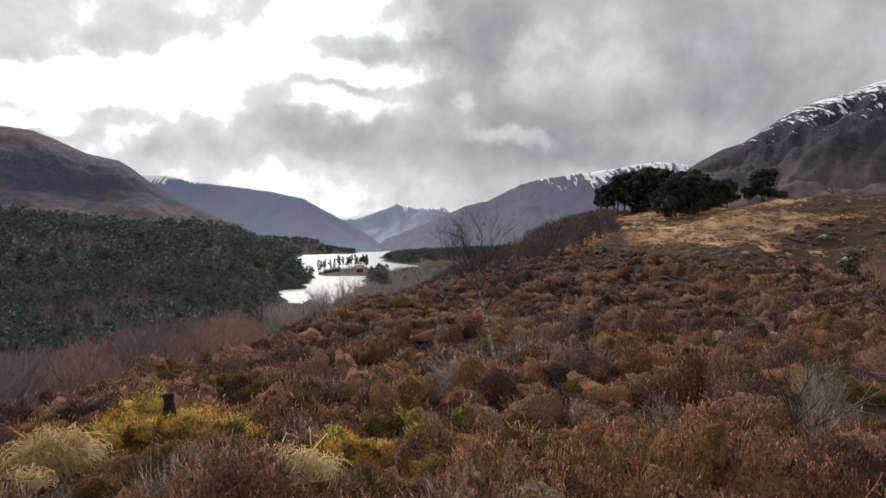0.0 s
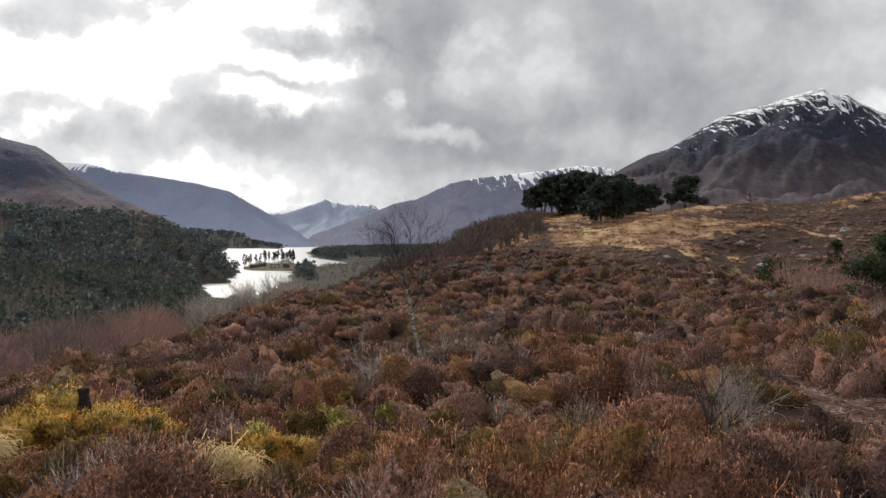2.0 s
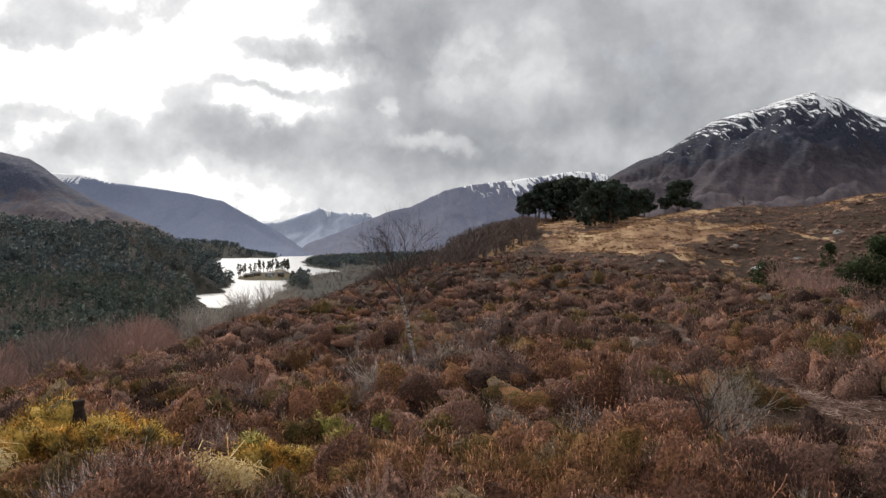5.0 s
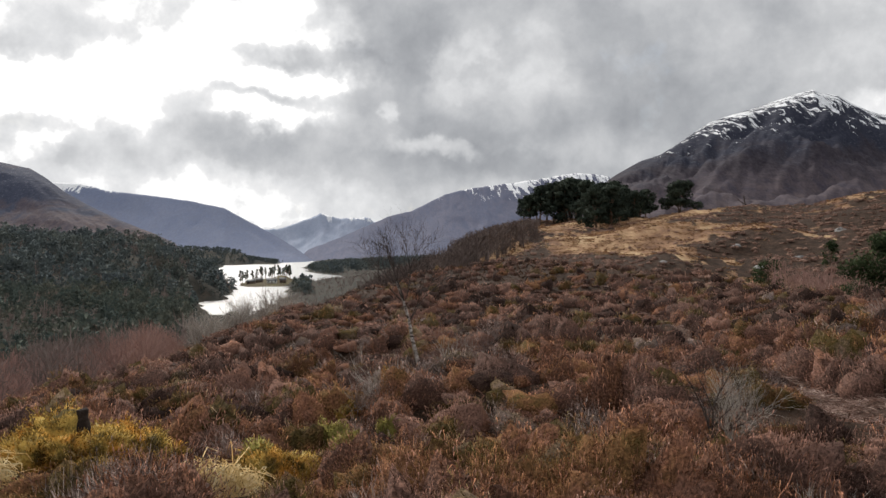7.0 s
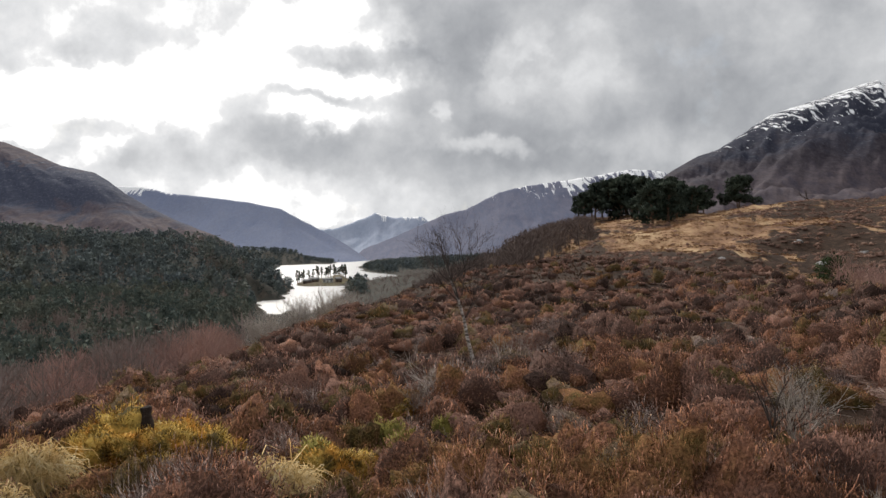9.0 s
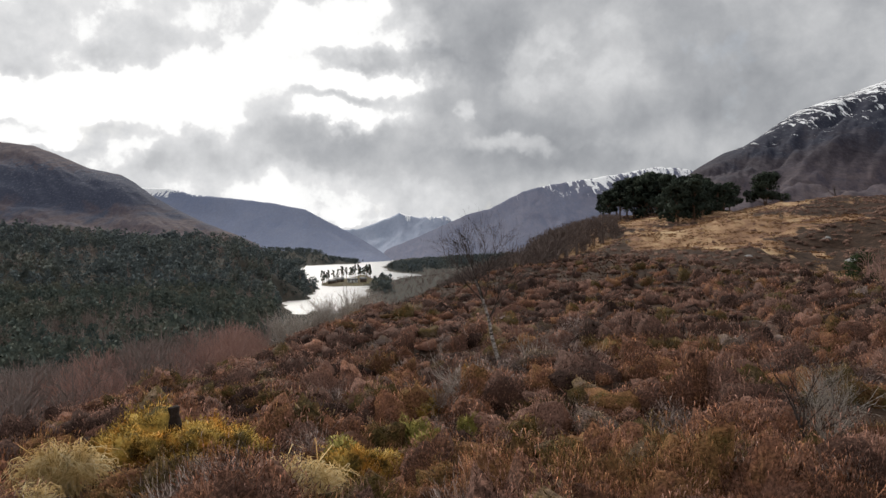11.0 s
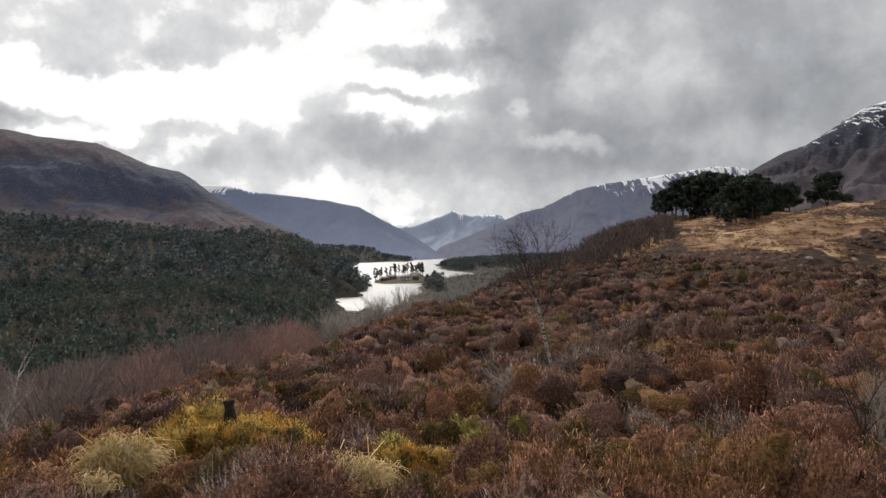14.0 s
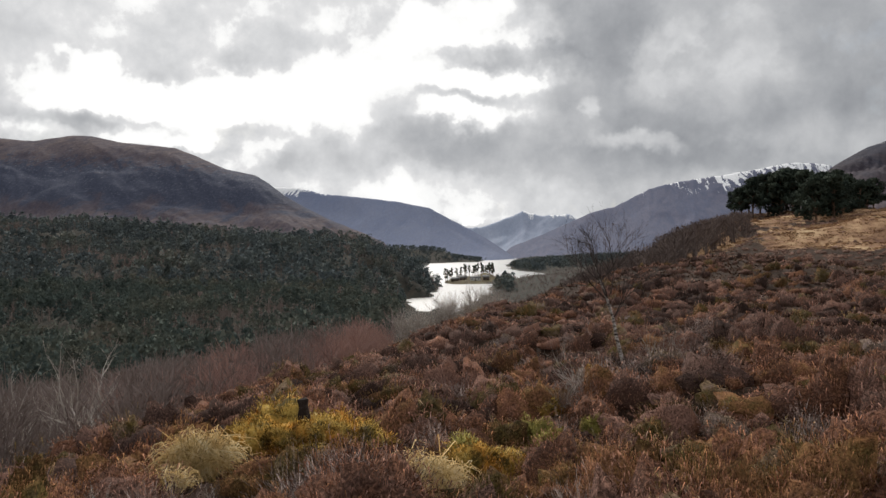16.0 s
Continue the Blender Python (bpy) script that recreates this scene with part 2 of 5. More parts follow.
STUMP_WOOD = patchy("weathered_stump", [(0.0, (0.015, 0.011, 0.010)), (0.5, (0.035, 0.026, 0.022)), (1.0, (0.10, 0.08, 0.07))], 6.0, 40.0, bump=0.6)
ROCK = patchy("grey_rock", [(0.0, (0.12, 0.115, 0.11)), (0.5, (0.24, 0.23, 0.22)), (1.0, (0.42, 0.41, 0.40))], 2.0, 14.0, bump=0.5)
WALL_WHITE = patchy("white_harl", [(0.0, (0.62, 0.61, 0.58)), (1.0, (0.80, 0.79, 0.76))], 0.6, 6.0)
WALL_WOOD = patchy("brown_timber", [(0.0, (0.09, 0.065, 0.05)), (1.0, (0.20, 0.15, 0.12))], 0.6, 6.0)
ROOF = patchy("slate_roof", [(0.0, (0.08, 0.08, 0.085)), (1.0, (0.17, 0.165, 0.16))], 0.8, 6.0, rough=0.6)
GLASS_DARK = patchy("window_glass", [(0.0, (0.02, 0.022, 0.025)), (1.0, (0.04, 0.042, 0.045))], 1.0, 6.0, rough=0.1)


def birch_bark():
    m, t, p = material("birch_bark", 0.75)
    pos = t.nodes.new("ShaderNodeNewGeometry").outputs["Position"]
    st = node(t, "ShaderNodeMapping", Vector=pos, Scale=(9, 9, 26)).outputs[0]
    f = noise_tex(t, st, 1.0, 4, 0.65).outputs["Fac"]
    t.links.new(ramp(t, f, [(0.40, (0.05, 0.04, 0.035)), (0.5, (0.30, 0.26, 0.23)), (0.62, (0.55, 0.51, 0.48))]), p.inputs["Base Color"])
    return m


BIRCH_BARK = birch_bark()


def ground_material():
    """Peat and litter; the zone attribute says what grows: red straw grass, green bare path, blue forest floor, alpha short turf."""
    m, t, p = material("moor_ground", 0.95)
    pos = t.nodes.new("ShaderNodeNewGeometry").outputs["Position"]
    z = t.nodes.new("ShaderNodeAttribute")
    z.attribute_name = "zone"
    zs = node(t, "ShaderNodeSeparateColor", i0=z.outputs["Color"])
    along = node(t, "ShaderNodeMapping", Vector=pos, Scale=(1.0, 0.3, 1.0)).outputs[0]
    n1 = noise_tex(t, pos, 1.1, 6, 0.6).outputs["Fac"]
    n2 = noise_tex(t, along, 0.16, 6, 0.62).outputs["Fac"]
    n3 = noise_tex(t, pos, 14.0, 4, 0.6).outputs["Fac"]
    peat = ramp(t, n1, [(0.3, (0.024, 0.016, 0.012)), (0.5, (0.05, 0.032, 0.023)), (0.7, (0.09, 0.056, 0.041))])
    n4 = noise_tex(t, along, 0.6, 6, 0.65).outputs["Fac"]
    mix3 = calc(t, "ADD", calc(t, "MULTIPLY", n2, 0.5), calc(t, "ADD", calc(t, "MULTIPLY", n4, 0.35), calc(t, "MULTIPLY", noise_tex(t, pos, 2.6, 5, 0.65).outputs["Fac"], 0.15)))
    straw = ramp(t, mix3, [(0.38, (0.15, 0.085, 0.06)), (0.45, (0.26, 0.152, 0.092)), (0.51, (0.36, 0.225, 0.13)), (0.57, (0.45, 0.31, 0.18)), (0.64, (0.55, 0.42, 0.26))])
    path = ramp(t, n3, [(0.3, (0.07, 0.045, 0.035)), (0.5, (0.13, 0.085, 0.066)), (0.7, (0.22, 0.155, 0.125))])
    wood = ramp(t, n2, [(0.3, (0.038, 0.040, 0.035)), (0.55, (0.058, 0.052, 0.043)), (0.78, (0.10, 0.078, 0.058))])
    turf = ramp(t, n2, [(0.3, (0.07, 0.055, 0.035)), (0.52, (0.11, 0.088, 0.05)), (0.75, (0.16, 0.15, 0.07))])
    share = calc(t, "ADD", zs.outputs[0], calc(t, "MULTIPLY", calc(t, "SUBTRACT", noise_tex(t, along, 0.8, 8, 0.72).outputs["Fac"], 0.5), 2.9))
    share = calc(t, "MULTIPLY", calc(t, "SUBTRACT", share, 0.40), 3.5, clamp=True)
    share = calc(t, "MULTIPLY", share, calc(t, "GREATER_THAN", zs.outputs[0], 0.04))
    c = mixed(t, share, peat, straw)
    c = mixed(t, zs.outputs[2], c, wood)
    c = mixed(t, z.outputs["Alpha"], c, turf)
    c = mixed(t, zs.outputs[1], c, path)
    t.links.new(c, p.inputs["Base Color"])
    b0 = node(t, "ShaderNodeBump", Strength=0.8, Distance=0.8, Height=n4)
    b = node(t, "ShaderNodeBump", Strength=0.5, Distance=0.06, Height=n3, Normal=b0.outputs[0])
    t.links.new(b.outputs[0], p.inputs["Normal"])
    return m


def mountain_material(name, low, high, rock, snow_from, snow_full, snow_amount, grain=0.012, relief_depth=45.0, crag=0.57, rock_from=9000.0, dark_from=0.0, band=None, runs=0.8, gritty=1.16):
    """Heather and grass slopes with rock where it is steep, crags in a band of heights, and snow lying in the gullies above a height."""
    m, t, p = material(name, 0.95)
    g = t.nodes.new("ShaderNodeNewGeometry")
    pos = g.outputs["Position"]
    s = node(t, "ShaderNodeSeparateXYZ", i0=pos)
    # grain that runs down the fall of the slope
    pos = node(t, "ShaderNodeMapping", Vector=pos, Scale=(1.0, 0.07, runs)).outputs[0]
    nz = node(t, "ShaderNodeSeparateXYZ", i0=g.outputs["Normal"]).outputs[2]
    n1 = noise_tex(t, pos, grain, 9, 0.62, 0.4).outputs["Fac"]
    n2 = noise_tex(t, pos, grain * 5, 7, 0.65).outputs["Fac"]
    n5 = noise_tex(t, pos, grain * 14, 4, 0.6, 0.6).outputs["Fac"]
    blend = calc(t, "ADD", calc(t, "MULTIPLY", calc(t, "SUBTRACT", n1, 0.5), 3.0), 0.5)
    blend = calc(t, "ADD", blend, calc(t, "MULTIPLY", calc(t, "SUBTRACT", n2, 0.5), 2.6), clamp=True)
    c = mixed(t, blend, low, high)
    if dark_from:
        up = calc(t, "ADD", calc(t, "DIVIDE", calc(t, "SUBTRACT", s.outputs[2], dark_from), 60.0), calc(t, "MULTIPLY", calc(t, "SUBTRACT", n1, 0.5), 4.0), clamp=True)
        c = mixed(t, up, c, mixed(t, blend, [0.55 * q for q in low], [0.68 * high[0], 0.74 * high[1], 0.82 * high[2]]))
    steep = calc(t, "MULTIPLY", calc(t, "SUBTRACT", calc(t, "ADD", n2, calc(t, "MULTIPLY", calc(t, "SUBTRACT", 0.80, nz), 0.9)), crag), 7.0, clamp=True)
    c = mixed(t, steep, c, rock)
    fleck = calc(t, "MULTIPLY", calc(t, "SUBTRACT", n5, 0.57), 9.0, clamp=True)
    pale = (rock[0] * 1.9 + 0.05, rock[1] * 1.8 + 0.05, rock[2] * 1.4 + 0.04)
    if band:
        k1 = calc(t, "ADD", calc(t, "DIVIDE", calc(t, "SUBTRACT", s.outputs[2], band[0]), 26.0), calc(t, "MULTIPLY", calc(t, "SUBTRACT", n1, 0.5), 7.0), clamp=True)
        k2 = calc(t, "ADD", calc(t, "DIVIDE", calc(t, "SUBTRACT", band[1], s.outputs[2]), 22.0), calc(t, "MULTIPLY", calc(t, "SUBTRACT", n2, 0.5), 7.0), clamp=True)
        high_up = calc(t, "MULTIPLY", fleck, calc(t, "DIVIDE", calc(t, "SUBTRACT", s.outputs[2], band[0]), band[1] - band[0], clamp=True))
        c = mixed(t, calc(t, "MULTIPLY", k1, k2), c, mixed(t, calc(t, "MULTIPLY", high_up, 0.8), rock, pale))
    bare = calc(t, "ADD", calc(t, "DIVIDE", calc(t, "SUBTRACT", s.outputs[2], rock_from), 70.0), calc(t, "MULTIPLY", calc(t, "SUBTRACT", n1, 0.5), 5.0), clamp=True)
    c = mixed(t, bare, c, mixed(t, calc(t, "MULTIPLY", fleck, 0.45), rock, pale))
    if snow_amount > 0:
        h = calc(t, "DIVIDE", calc(t, "SUBTRACT", s.outputs[2], snow_from), snow_full - snow_from, clamp=True)
        lean = node(t, "ShaderNodeMapping", Vector=pos, Rotation=(0, radians(20), 0), Scale=(1.0, 0.4, 0.5)).outputs[0]
        n3 = noise_tex(t, lean, grain * 3.0, 8, 0.68, 1.0).outputs["Fac"]
        n4 = noise_tex(t, pos, grain * 0.7, 3, 0.5, 0.3).outputs["Fac"]
        f = calc(t, "ADD", calc(t, "MULTIPLY", h, snow_amount), calc(t, "MULTIPLY", calc(t, "SUBTRACT", n3, 0.5), 4.4))
        f = calc(t, "ADD", f, calc(t, "MULTIPLY", calc(t, "SUBTRACT", n4, 0.5), 1.6))
        f = calc(t, "ADD", f, calc(t, "MULTIPLY", calc(t, "SUBTRACT", nz, 0.8), 0.25))
        f = calc(t, "MULTIPLY", f, calc(t, "GREATER_THAN", h, 0.001))
        f = calc(t, "MULTIPLY", calc(t, "SUBTRACT", f, 0.62), 9.0, clamp=True)
        c = mixed(t, f, c, (0.80, 0.81, 0.83))
    grit = node(t, "ShaderNodeVectorMath", i0=c)
    grit.operation = "SCALE"
    t.links.new(calc(t, "ADD", 1.0 - 0.5 * gritty, calc(t, "MULTIPLY", n5, gritty)), grit.inputs["Scale"])
    t.links.new(grit.outputs[0], p.inputs["Base Color"])
    relief = calc(t, "ADD", n1, calc(t, "ADD", calc(t, "MULTIPLY", n2, 0.45), calc(t, "MULTIPLY", n5, 0.10)))
    b = node(t, "ShaderNodeBump", Strength=0.6, Distance=relief_depth, Height=relief)
    t.links.new(b.outputs[0], p.inputs["Normal"])
    return m


def water_material():
    m, t, p = material("loch_water", 0.3)
    p.inputs["Base Color"].default_value = (0.03, 0.035, 0.04, 1)
    p.inputs["IOR"].default_value = 1.33
    p.inputs["Specular IOR Level"].default_value = 0.5
    pos = t.nodes.new("ShaderNodeNewGeometry").outputs["Position"]
    st = node(t, "ShaderNodeMapping", Vector=pos, Scale=(0.25, 0.6, 1)).outputs[0]
    f = noise_tex(t, st, 0.6, 4, 0.6).outputs["Fac"]
    b = node(t, "ShaderNodeBump", Strength=0.5, Distance=0.5, Height=f)
    t.links.new(b.outputs[0], p.inputs["Normal"])
    return m


# ---------------------------------------------------------------- mesh helpers
RNG = np.random.default_rng(7)


def hash01(ix, iy, seed):
    h = (ix.astype(np.int64) * 374761393 + iy.astype(np.int64) * 668265263 + seed * 1442695041) & 0xFFFFFFFF
    h = ((h ^ (h >> 13)) * 1274126177) & 0xFFFFFFFF
    return ((h ^ (h >> 16)) & 0xFFFF) / 65535.0


def value_noise(x, y, seed=0):
    """Smooth gradient noise, about -0.5 to 0.5."""
    ix, iy = np.floor(x), np.floor(y)
    fx, fy = x - ix, y - iy
    sx, sy = fx * fx * fx * (fx * (fx * 6 - 15) + 10), fy * fy * fy * (fy * (fy * 6 - 15) + 10)

    def corner(i, j):
        a = hash01(ix + i, iy + j, seed) * 6.2832
        return np.cos(a) * (fx - i) + np.sin(a) * (fy - j)
    a, b, c, d = corner(0, 0), corner(1, 0), corner(0, 1), corner(1, 1)
    return 1.05 * ((a + (b - a) * sx) * (1 - sy) + (c + (d - c) * sx) * sy)


def fbm(x, y, seed=0, octaves=5, gain=0.5):
    x, y = np.asarray(x, float), np.asarray(y, float)
    out, amp = 0.0, 1.0
    for k in range(octaves):
        out = out + amp * value_noise(x + 17.3 * k, y - 9.1 * k, seed + k)
        x, y, amp = x * 2.03 * 0.8 - y * 2.03 * 0.6, x * 2.03 * 0.6 + y * 2.03 * 0.8, amp * gain
    return out


def ridged(x, y, seed=0, octaves=5, gain=0.5):
    x, y = np.asarray(x, float), np.asarray(y, float)
    out, amp = 0.0, 1.0
    for k in range(octaves):
        out = out + amp * (0.5 - 2 * np.abs(value_noise(x + 31.7 * k, y + 5.3 * k, seed + k)))
        x, y, amp = x * 2.03 * 0.8 - y * 2.03 * 0.6, x * 2.03 * 0.6 + y * 2.03 * 0.8, amp * gain
    return out


def step(a, b, x):
    s = np.clip((x - a) / (b - a), 0, 1)
    return s * s * (3 - 2 * s)


def plan(az, d):
    """A place on the plan by heading (degrees, to the right of ahead) and distance."""
    return d * np.sin(np.radians(az)), d * np.cos(np.radians(az))


def mesh(name, verts, faces, mat, parent=None, smooth=False):
    """One mesh object from arrays of corners and of triangles or quads."""
    me = bpy.data.meshes.new(name)
    verts, faces = np.asarray(verts, np.float32), np.asarray(faces, np.int32)
    soft = verts[:, 3:] if verts.shape[1] > 3 else None
    verts = np.ascontiguousarray(verts[:, :3])
    n, k = faces.shape
    me.vertices.add(len(verts))
    me.vertices.foreach_set("co", verts.ravel())
    me.loops.add(n * k)
    me.loops.foreach_set("vertex_index", faces.ravel())
    me.polygons.add(n)
    me.polygons.foreach_set("loop_start", np.arange(0, n * k, k, dtype=np.int32))
    if smooth:
        me.polygons.foreach_set("use_smooth", np.ones(n, bool))
    me.update(calc_edges=True)
    if soft is not None:
        # sprigs are shaded with the rounding of the bush they belong to
        for k, key in enumerate(("tip", "hue")[:soft.shape[1] - 3]):
            me.attributes.new(key, "FLOAT", "POINT").data.foreach_set("value", np.ascontiguousarray(soft[:, 3 + k]))
        me.normals_split_custom_set_from_vertices(np.ascontiguousarray(soft[:, :3]))
    me.materials.append(mat)
    ob = new(name, me)
    ob.parent = parent
    return ob


def grid_faces(rows, cols, closed=False):
    r, c = np.meshgrid(np.arange(rows - 1), np.arange(cols if closed else cols - 1), indexing="ij")
    a, b = r * cols + c, r * cols + (c + 1) % cols
    return np.stack([a, b, b + cols, a + cols], -1).reshape(-1, 4)


class Heap:
    """Triangles gathered into one mesh."""

    def __init__(self):
        self.v, self.f, self.n = [], [], 0

    def add(self, v, f):
        self.v.append(v)
        self.f.append(f + self.n)
        self.n += len(v)

    def scatter(self, kinds, pick, xyz, turn, size, tall, hue=None):
        """Copies of prototype plants, turned about the upright and scaled."""
        for i in range(len(xyz)):
            v, f = kinds[pick[i]]
            c, s = math.cos(turn[i]), math.sin(turn[i])
            w = np.empty_like(v)
            w[:, 0] = (v[:, 0] * c - v[:, 1] * s) * size[i] + xyz[i, 0]
            w[:, 1] = (v[:, 0] * s + v[:, 1] * c) * size[i] + xyz[i, 1]
            w[:, 2] = v[:, 2] * tall[i] + xyz[i, 2]
            if v.shape[1] > 3:
                w[:, 3], w[:, 4], w[:, 5:] = v[:, 3] * c - v[:, 4] * s, v[:, 3] * s + v[:, 4] * c, v[:, 5:]
            if hue is not None:
                w = np.concatenate([w, np.full((len(w), 1), hue[i])], 1)
            self.add(w, f)

    def make(self, name, mat, parent=None, smooth=False):
        return mesh(name, np.concatenate(self.v), np.concatenate(self.f), mat, parent, smooth)


def blades(base, way, length, width, bend, rng):
    """Slim leaf blades: four corners each, two triangles."""
    n = len(base)
    side = np.cross(way, rng.normal(size=(n, 3)))
    side /= np.linalg.norm(side, axis=1)[:, None] + 1e-9
    mid = base + way * (length * 0.55)[:, None]
    tip = base + way * length[:, None] + bend
    v = np.stack([base, mid + side * width[:, None], tip, mid - side * width[:, None]], 1).reshape(-1, 3)
    k = np.arange(n)[:, None] * 4
    f = np.concatenate([k + [0, 1, 2], k + [0, 2, 3]], 1).reshape(-1, 3)
    return v, f


def tube(points, radii, sides=6):
    """A tapering round stem along points."""
    p = np.asarray(points, float)
    d = np.gradient(p, axis=0)
    d /= np.linalg.norm(d, axis=1)[:, None] + 1e-9
    ref = np.where(np.abs(d[:, 2:3]) > 0.9, np.array([[1.0, 0, 0]]), np.array([[0, 0, 1.0]]))
    a = np.cross(d, ref)
    a /= np.linalg.norm(a, axis=1)[:, None] + 1e-9
    b = np.cross(d, a)
    th = np.arange(sides) * 2 * np.pi / sides
    v = p[:, None, :] + np.asarray(radii)[:, None, None] * (np.cos(th)[None, :, None] * a[:, None, :] + np.sin(th)[None, :, None] * b[:, None, :])
    q = grid_faces(len(p), sides, True)
    return v.reshape(-1, 3), np.concatenate([q[:, [0, 1, 2]], q[:, [0, 2, 3]]])


def thing(name, x, y, z, label, category, group="", kind=""):
    ob = new(name)
    ob.location = (x, y, z)
    ob.empty_display_size = 0.3
    return tagged(ob, label, category, group, kind)


# ---------------------------------------------------------------- the shape of the land
LOCH = -30.0
LOCH_SHORE = [(-11.7, 330), (-11.3, 400), (-11.7, 540), (-10.8, 575), (-9.7, 600), (-9.5, 850), (-10.2, 900), (-10.6, 1100), (-10.6, 1700), (-10.0, 2300), (-8, 2480), (-6.7, 2450), (-6.3, 2900), (-6.8, 4500), (-3.9, 4500), (-4.4, 3000), (-5.0, 1900), (-4.6, 1400), (-2.6, 1180), (-2.3, 1040), (-3.2, 930), (-4.9, 925), (-6.2, 880), (-6.1, 720), (-5.9, 610), (-6.5, 540), (-7.5, 470), (-9, 420), (-11, 360)]
PENINSULA = [(-9.15, 830), (-8.2, 800), (-6.6, 805), (-5.4, 830), (-4.4, 880), (-4.6, 980), (-6.2, 1060), (-7.6, 1040), (-8.7, 930)]


def inside(x, y, shore):
    """Distance in metres to a shore given by heading and distance: above 0 inside it."""
    px, py = plan(np.array([a for a, _ in shore]), np.array([d for _, d in shore], float))
    best, odd = np.full(np.shape(x), 1e9), np.zeros(np.shape(x), bool)
    for i in range(len(px)):
        ax, ay, bx, by = px[i - 1], py[i - 1], px[i], py[i]
        s = np.clip(((x - ax) * (bx - ax) + (y - ay) * (by - ay)) / ((bx - ax) ** 2 + (by - ay) ** 2), 0, 1)
        best = np.minimum(best, np.hypot(x - ax - s * (bx - ax), y - ay - s * (by - ay)))
        odd ^= ((ay > y) != (by > y)) & (x < (bx - ax) * (y - ay) / (by - ay + 1e-12) + ax)
    return np.where(odd, best, -best)


PATH = [(15.2, 62), (17.3, 44), (18.9, 41), (20.8, 32), (22.8, 27.5), (25.6, 23), (27.4, 18), (30.5, 15.5), (36, 13.5), (45, 12)]


def path_near(x, y):
    px, py = plan(np.array([a for a, _ in PATH]), np.array([d for _, d in PATH], float))
    best, along = np.full(np.shape(x), 1e9), np.zeros(np.shape(x))
    for i in range(1, len(px)):
        ax, ay, bx, by = px[i - 1], py[i - 1], px[i], py[i]
        s = np.clip(((x - ax) * (bx - ax) + (y - ay) * (by - ay)) / ((bx - ax) ** 2 + (by - ay) ** 2), 0, 1)
        best = np.minimum(best, np.hypot(x - ax - s * (bx - ax), y - ay - s * (by - ay)))
    return best


def land(x, y):
    """Height of the ground, and the share of each ground cover: straw grass, path, forest floor, turf."""
    x, y = np.asarray(x, float), np.asarray(y, float)
    d, az = np.hypot(x, y), np.degrees(np.arctan2(x, y))
    # the near moor: a shoulder that falls away gently and lifts again to the right
    moor = -1.75 - 1.9 * (1 - np.exp(-d / 14)) + 0.05 * np.clip(x, -40, 40) + 0.02 * np.clip(y - 40, 0, 80)
    moor = moor - 0.13 * np.clip(-x - 5, 0, 12) + 0.42 * np.exp(-((x + 4.7) ** 2 + (y - 12.6) ** 2) / 5.5)
    moor = moor + 0.55 * fbm(x / 9, y / 9, 3, 4) * step(3, 12, d) + 0.30 * fbm(x / 1.6, y / 1.6, 9, 3)
    # its left edge, past which the ground drops to the valley
    xs = np.interp(y, [-60, 0, 19, 29, 37, 55, 72, 95, 120, 200], [-30, -15, -10.3, -9.4, -7.9, -5.5, -0.3, 5.8, 15, 50])
    u = np.maximum(xs - x, 0)
    fall = np.where(u > 0, 0.52 * (np.sqrt(u * u + 2.2) - 1.48) - 0.32 * np.maximum(u - 5, 0), 0)
    # its right edge, then a dip and the straw-coloured hill
    re = np.interp(az, [3, 7.2, 13.7, 20.8, 25.8, 28.9, 40, 60], [125, 120, 86, 63, 50, 43, 36, 30])
    top = 240 * np.tan(np.radians(np.interp(az, [-6, 0, 3, 5, 7, 9.4, 11.4, 14, 18, 19.5, 23.4, 27, 31, 45], [-6, -4, -2.2, -0.7, 0.6, 1.75, 1.95, 2.1, 2.25, 2.35, 2.5, 2.65, 3.35, 4.5])))
    s = (d - re) / (240 - re)
    edge = -1.6 - 0.2 * np.clip(az - 20, 0, 9)
    sc = np.clip(s, 0, 1)
    hill = edge + (top - edge) * (0.35 * sc + 0.65 * step(0, 1, sc)) - 2.6 * np.sin(np.pi * np.clip(sc * 2.4, 0, 1)) * step(12, 24, az)
    hill = hill - 0.10 * np.clip(d - 240, 0, 300) + (2.0 * fbm(x / 28, y / 28, 21, 5) + 0.55 * fbm(x / 7, y / 5, 25, 3)) * step(0, 0.3, s)
    on_hill = step(0.0, 0.12, s) * step(2.5, 7.5, az) * (az < 90)
    h = moor * (1 - on_hill) + np.maximum(hill, -12) * on_hill - fall * (1 - on_hill)
    # the valley floor and the wooded ridge across it
    floor = -25.5 + 5 * fbm(x / 120, y / 120, 33, 4) + 0.004 * np.clip(d - 300, 0, 800)
    crest = np.interp(az, [-60, -36, -31.7, -29.5, -27.3, -25.6, -22.4, -20.7, -18.2, -16.1, -14.5, -13.2, -12.1, -10.7, -9.7, -9.3, -8.5], [26, 25, 24, 19.5, 18.5, 15.5, 13.4, 12.2, 10.7, 8, 6, 0.5, -4, -11, -16, -22, -32])
    ridge = floor + (crest - floor) * np.exp(-((d - 760) / np.where(d < 760, 270, 160)) ** 2) * (az < -8) * (az > -100)
    ridge = ridge + 7 * fbm(x / 75, y / 75, 41, 4) * step(350, 520, d) * (az < -8.5)
    far = np.interp(az, [-16, -12.2, -10, -8.5, -7.2, -6.4], [10, 14, 9, 0, -22, -34])
    ridge = np.maximum(ridge, floor + (far - floor) * np.exp(-((d - 2620) / 200) ** 2) * (az > -20) * (az < -6))
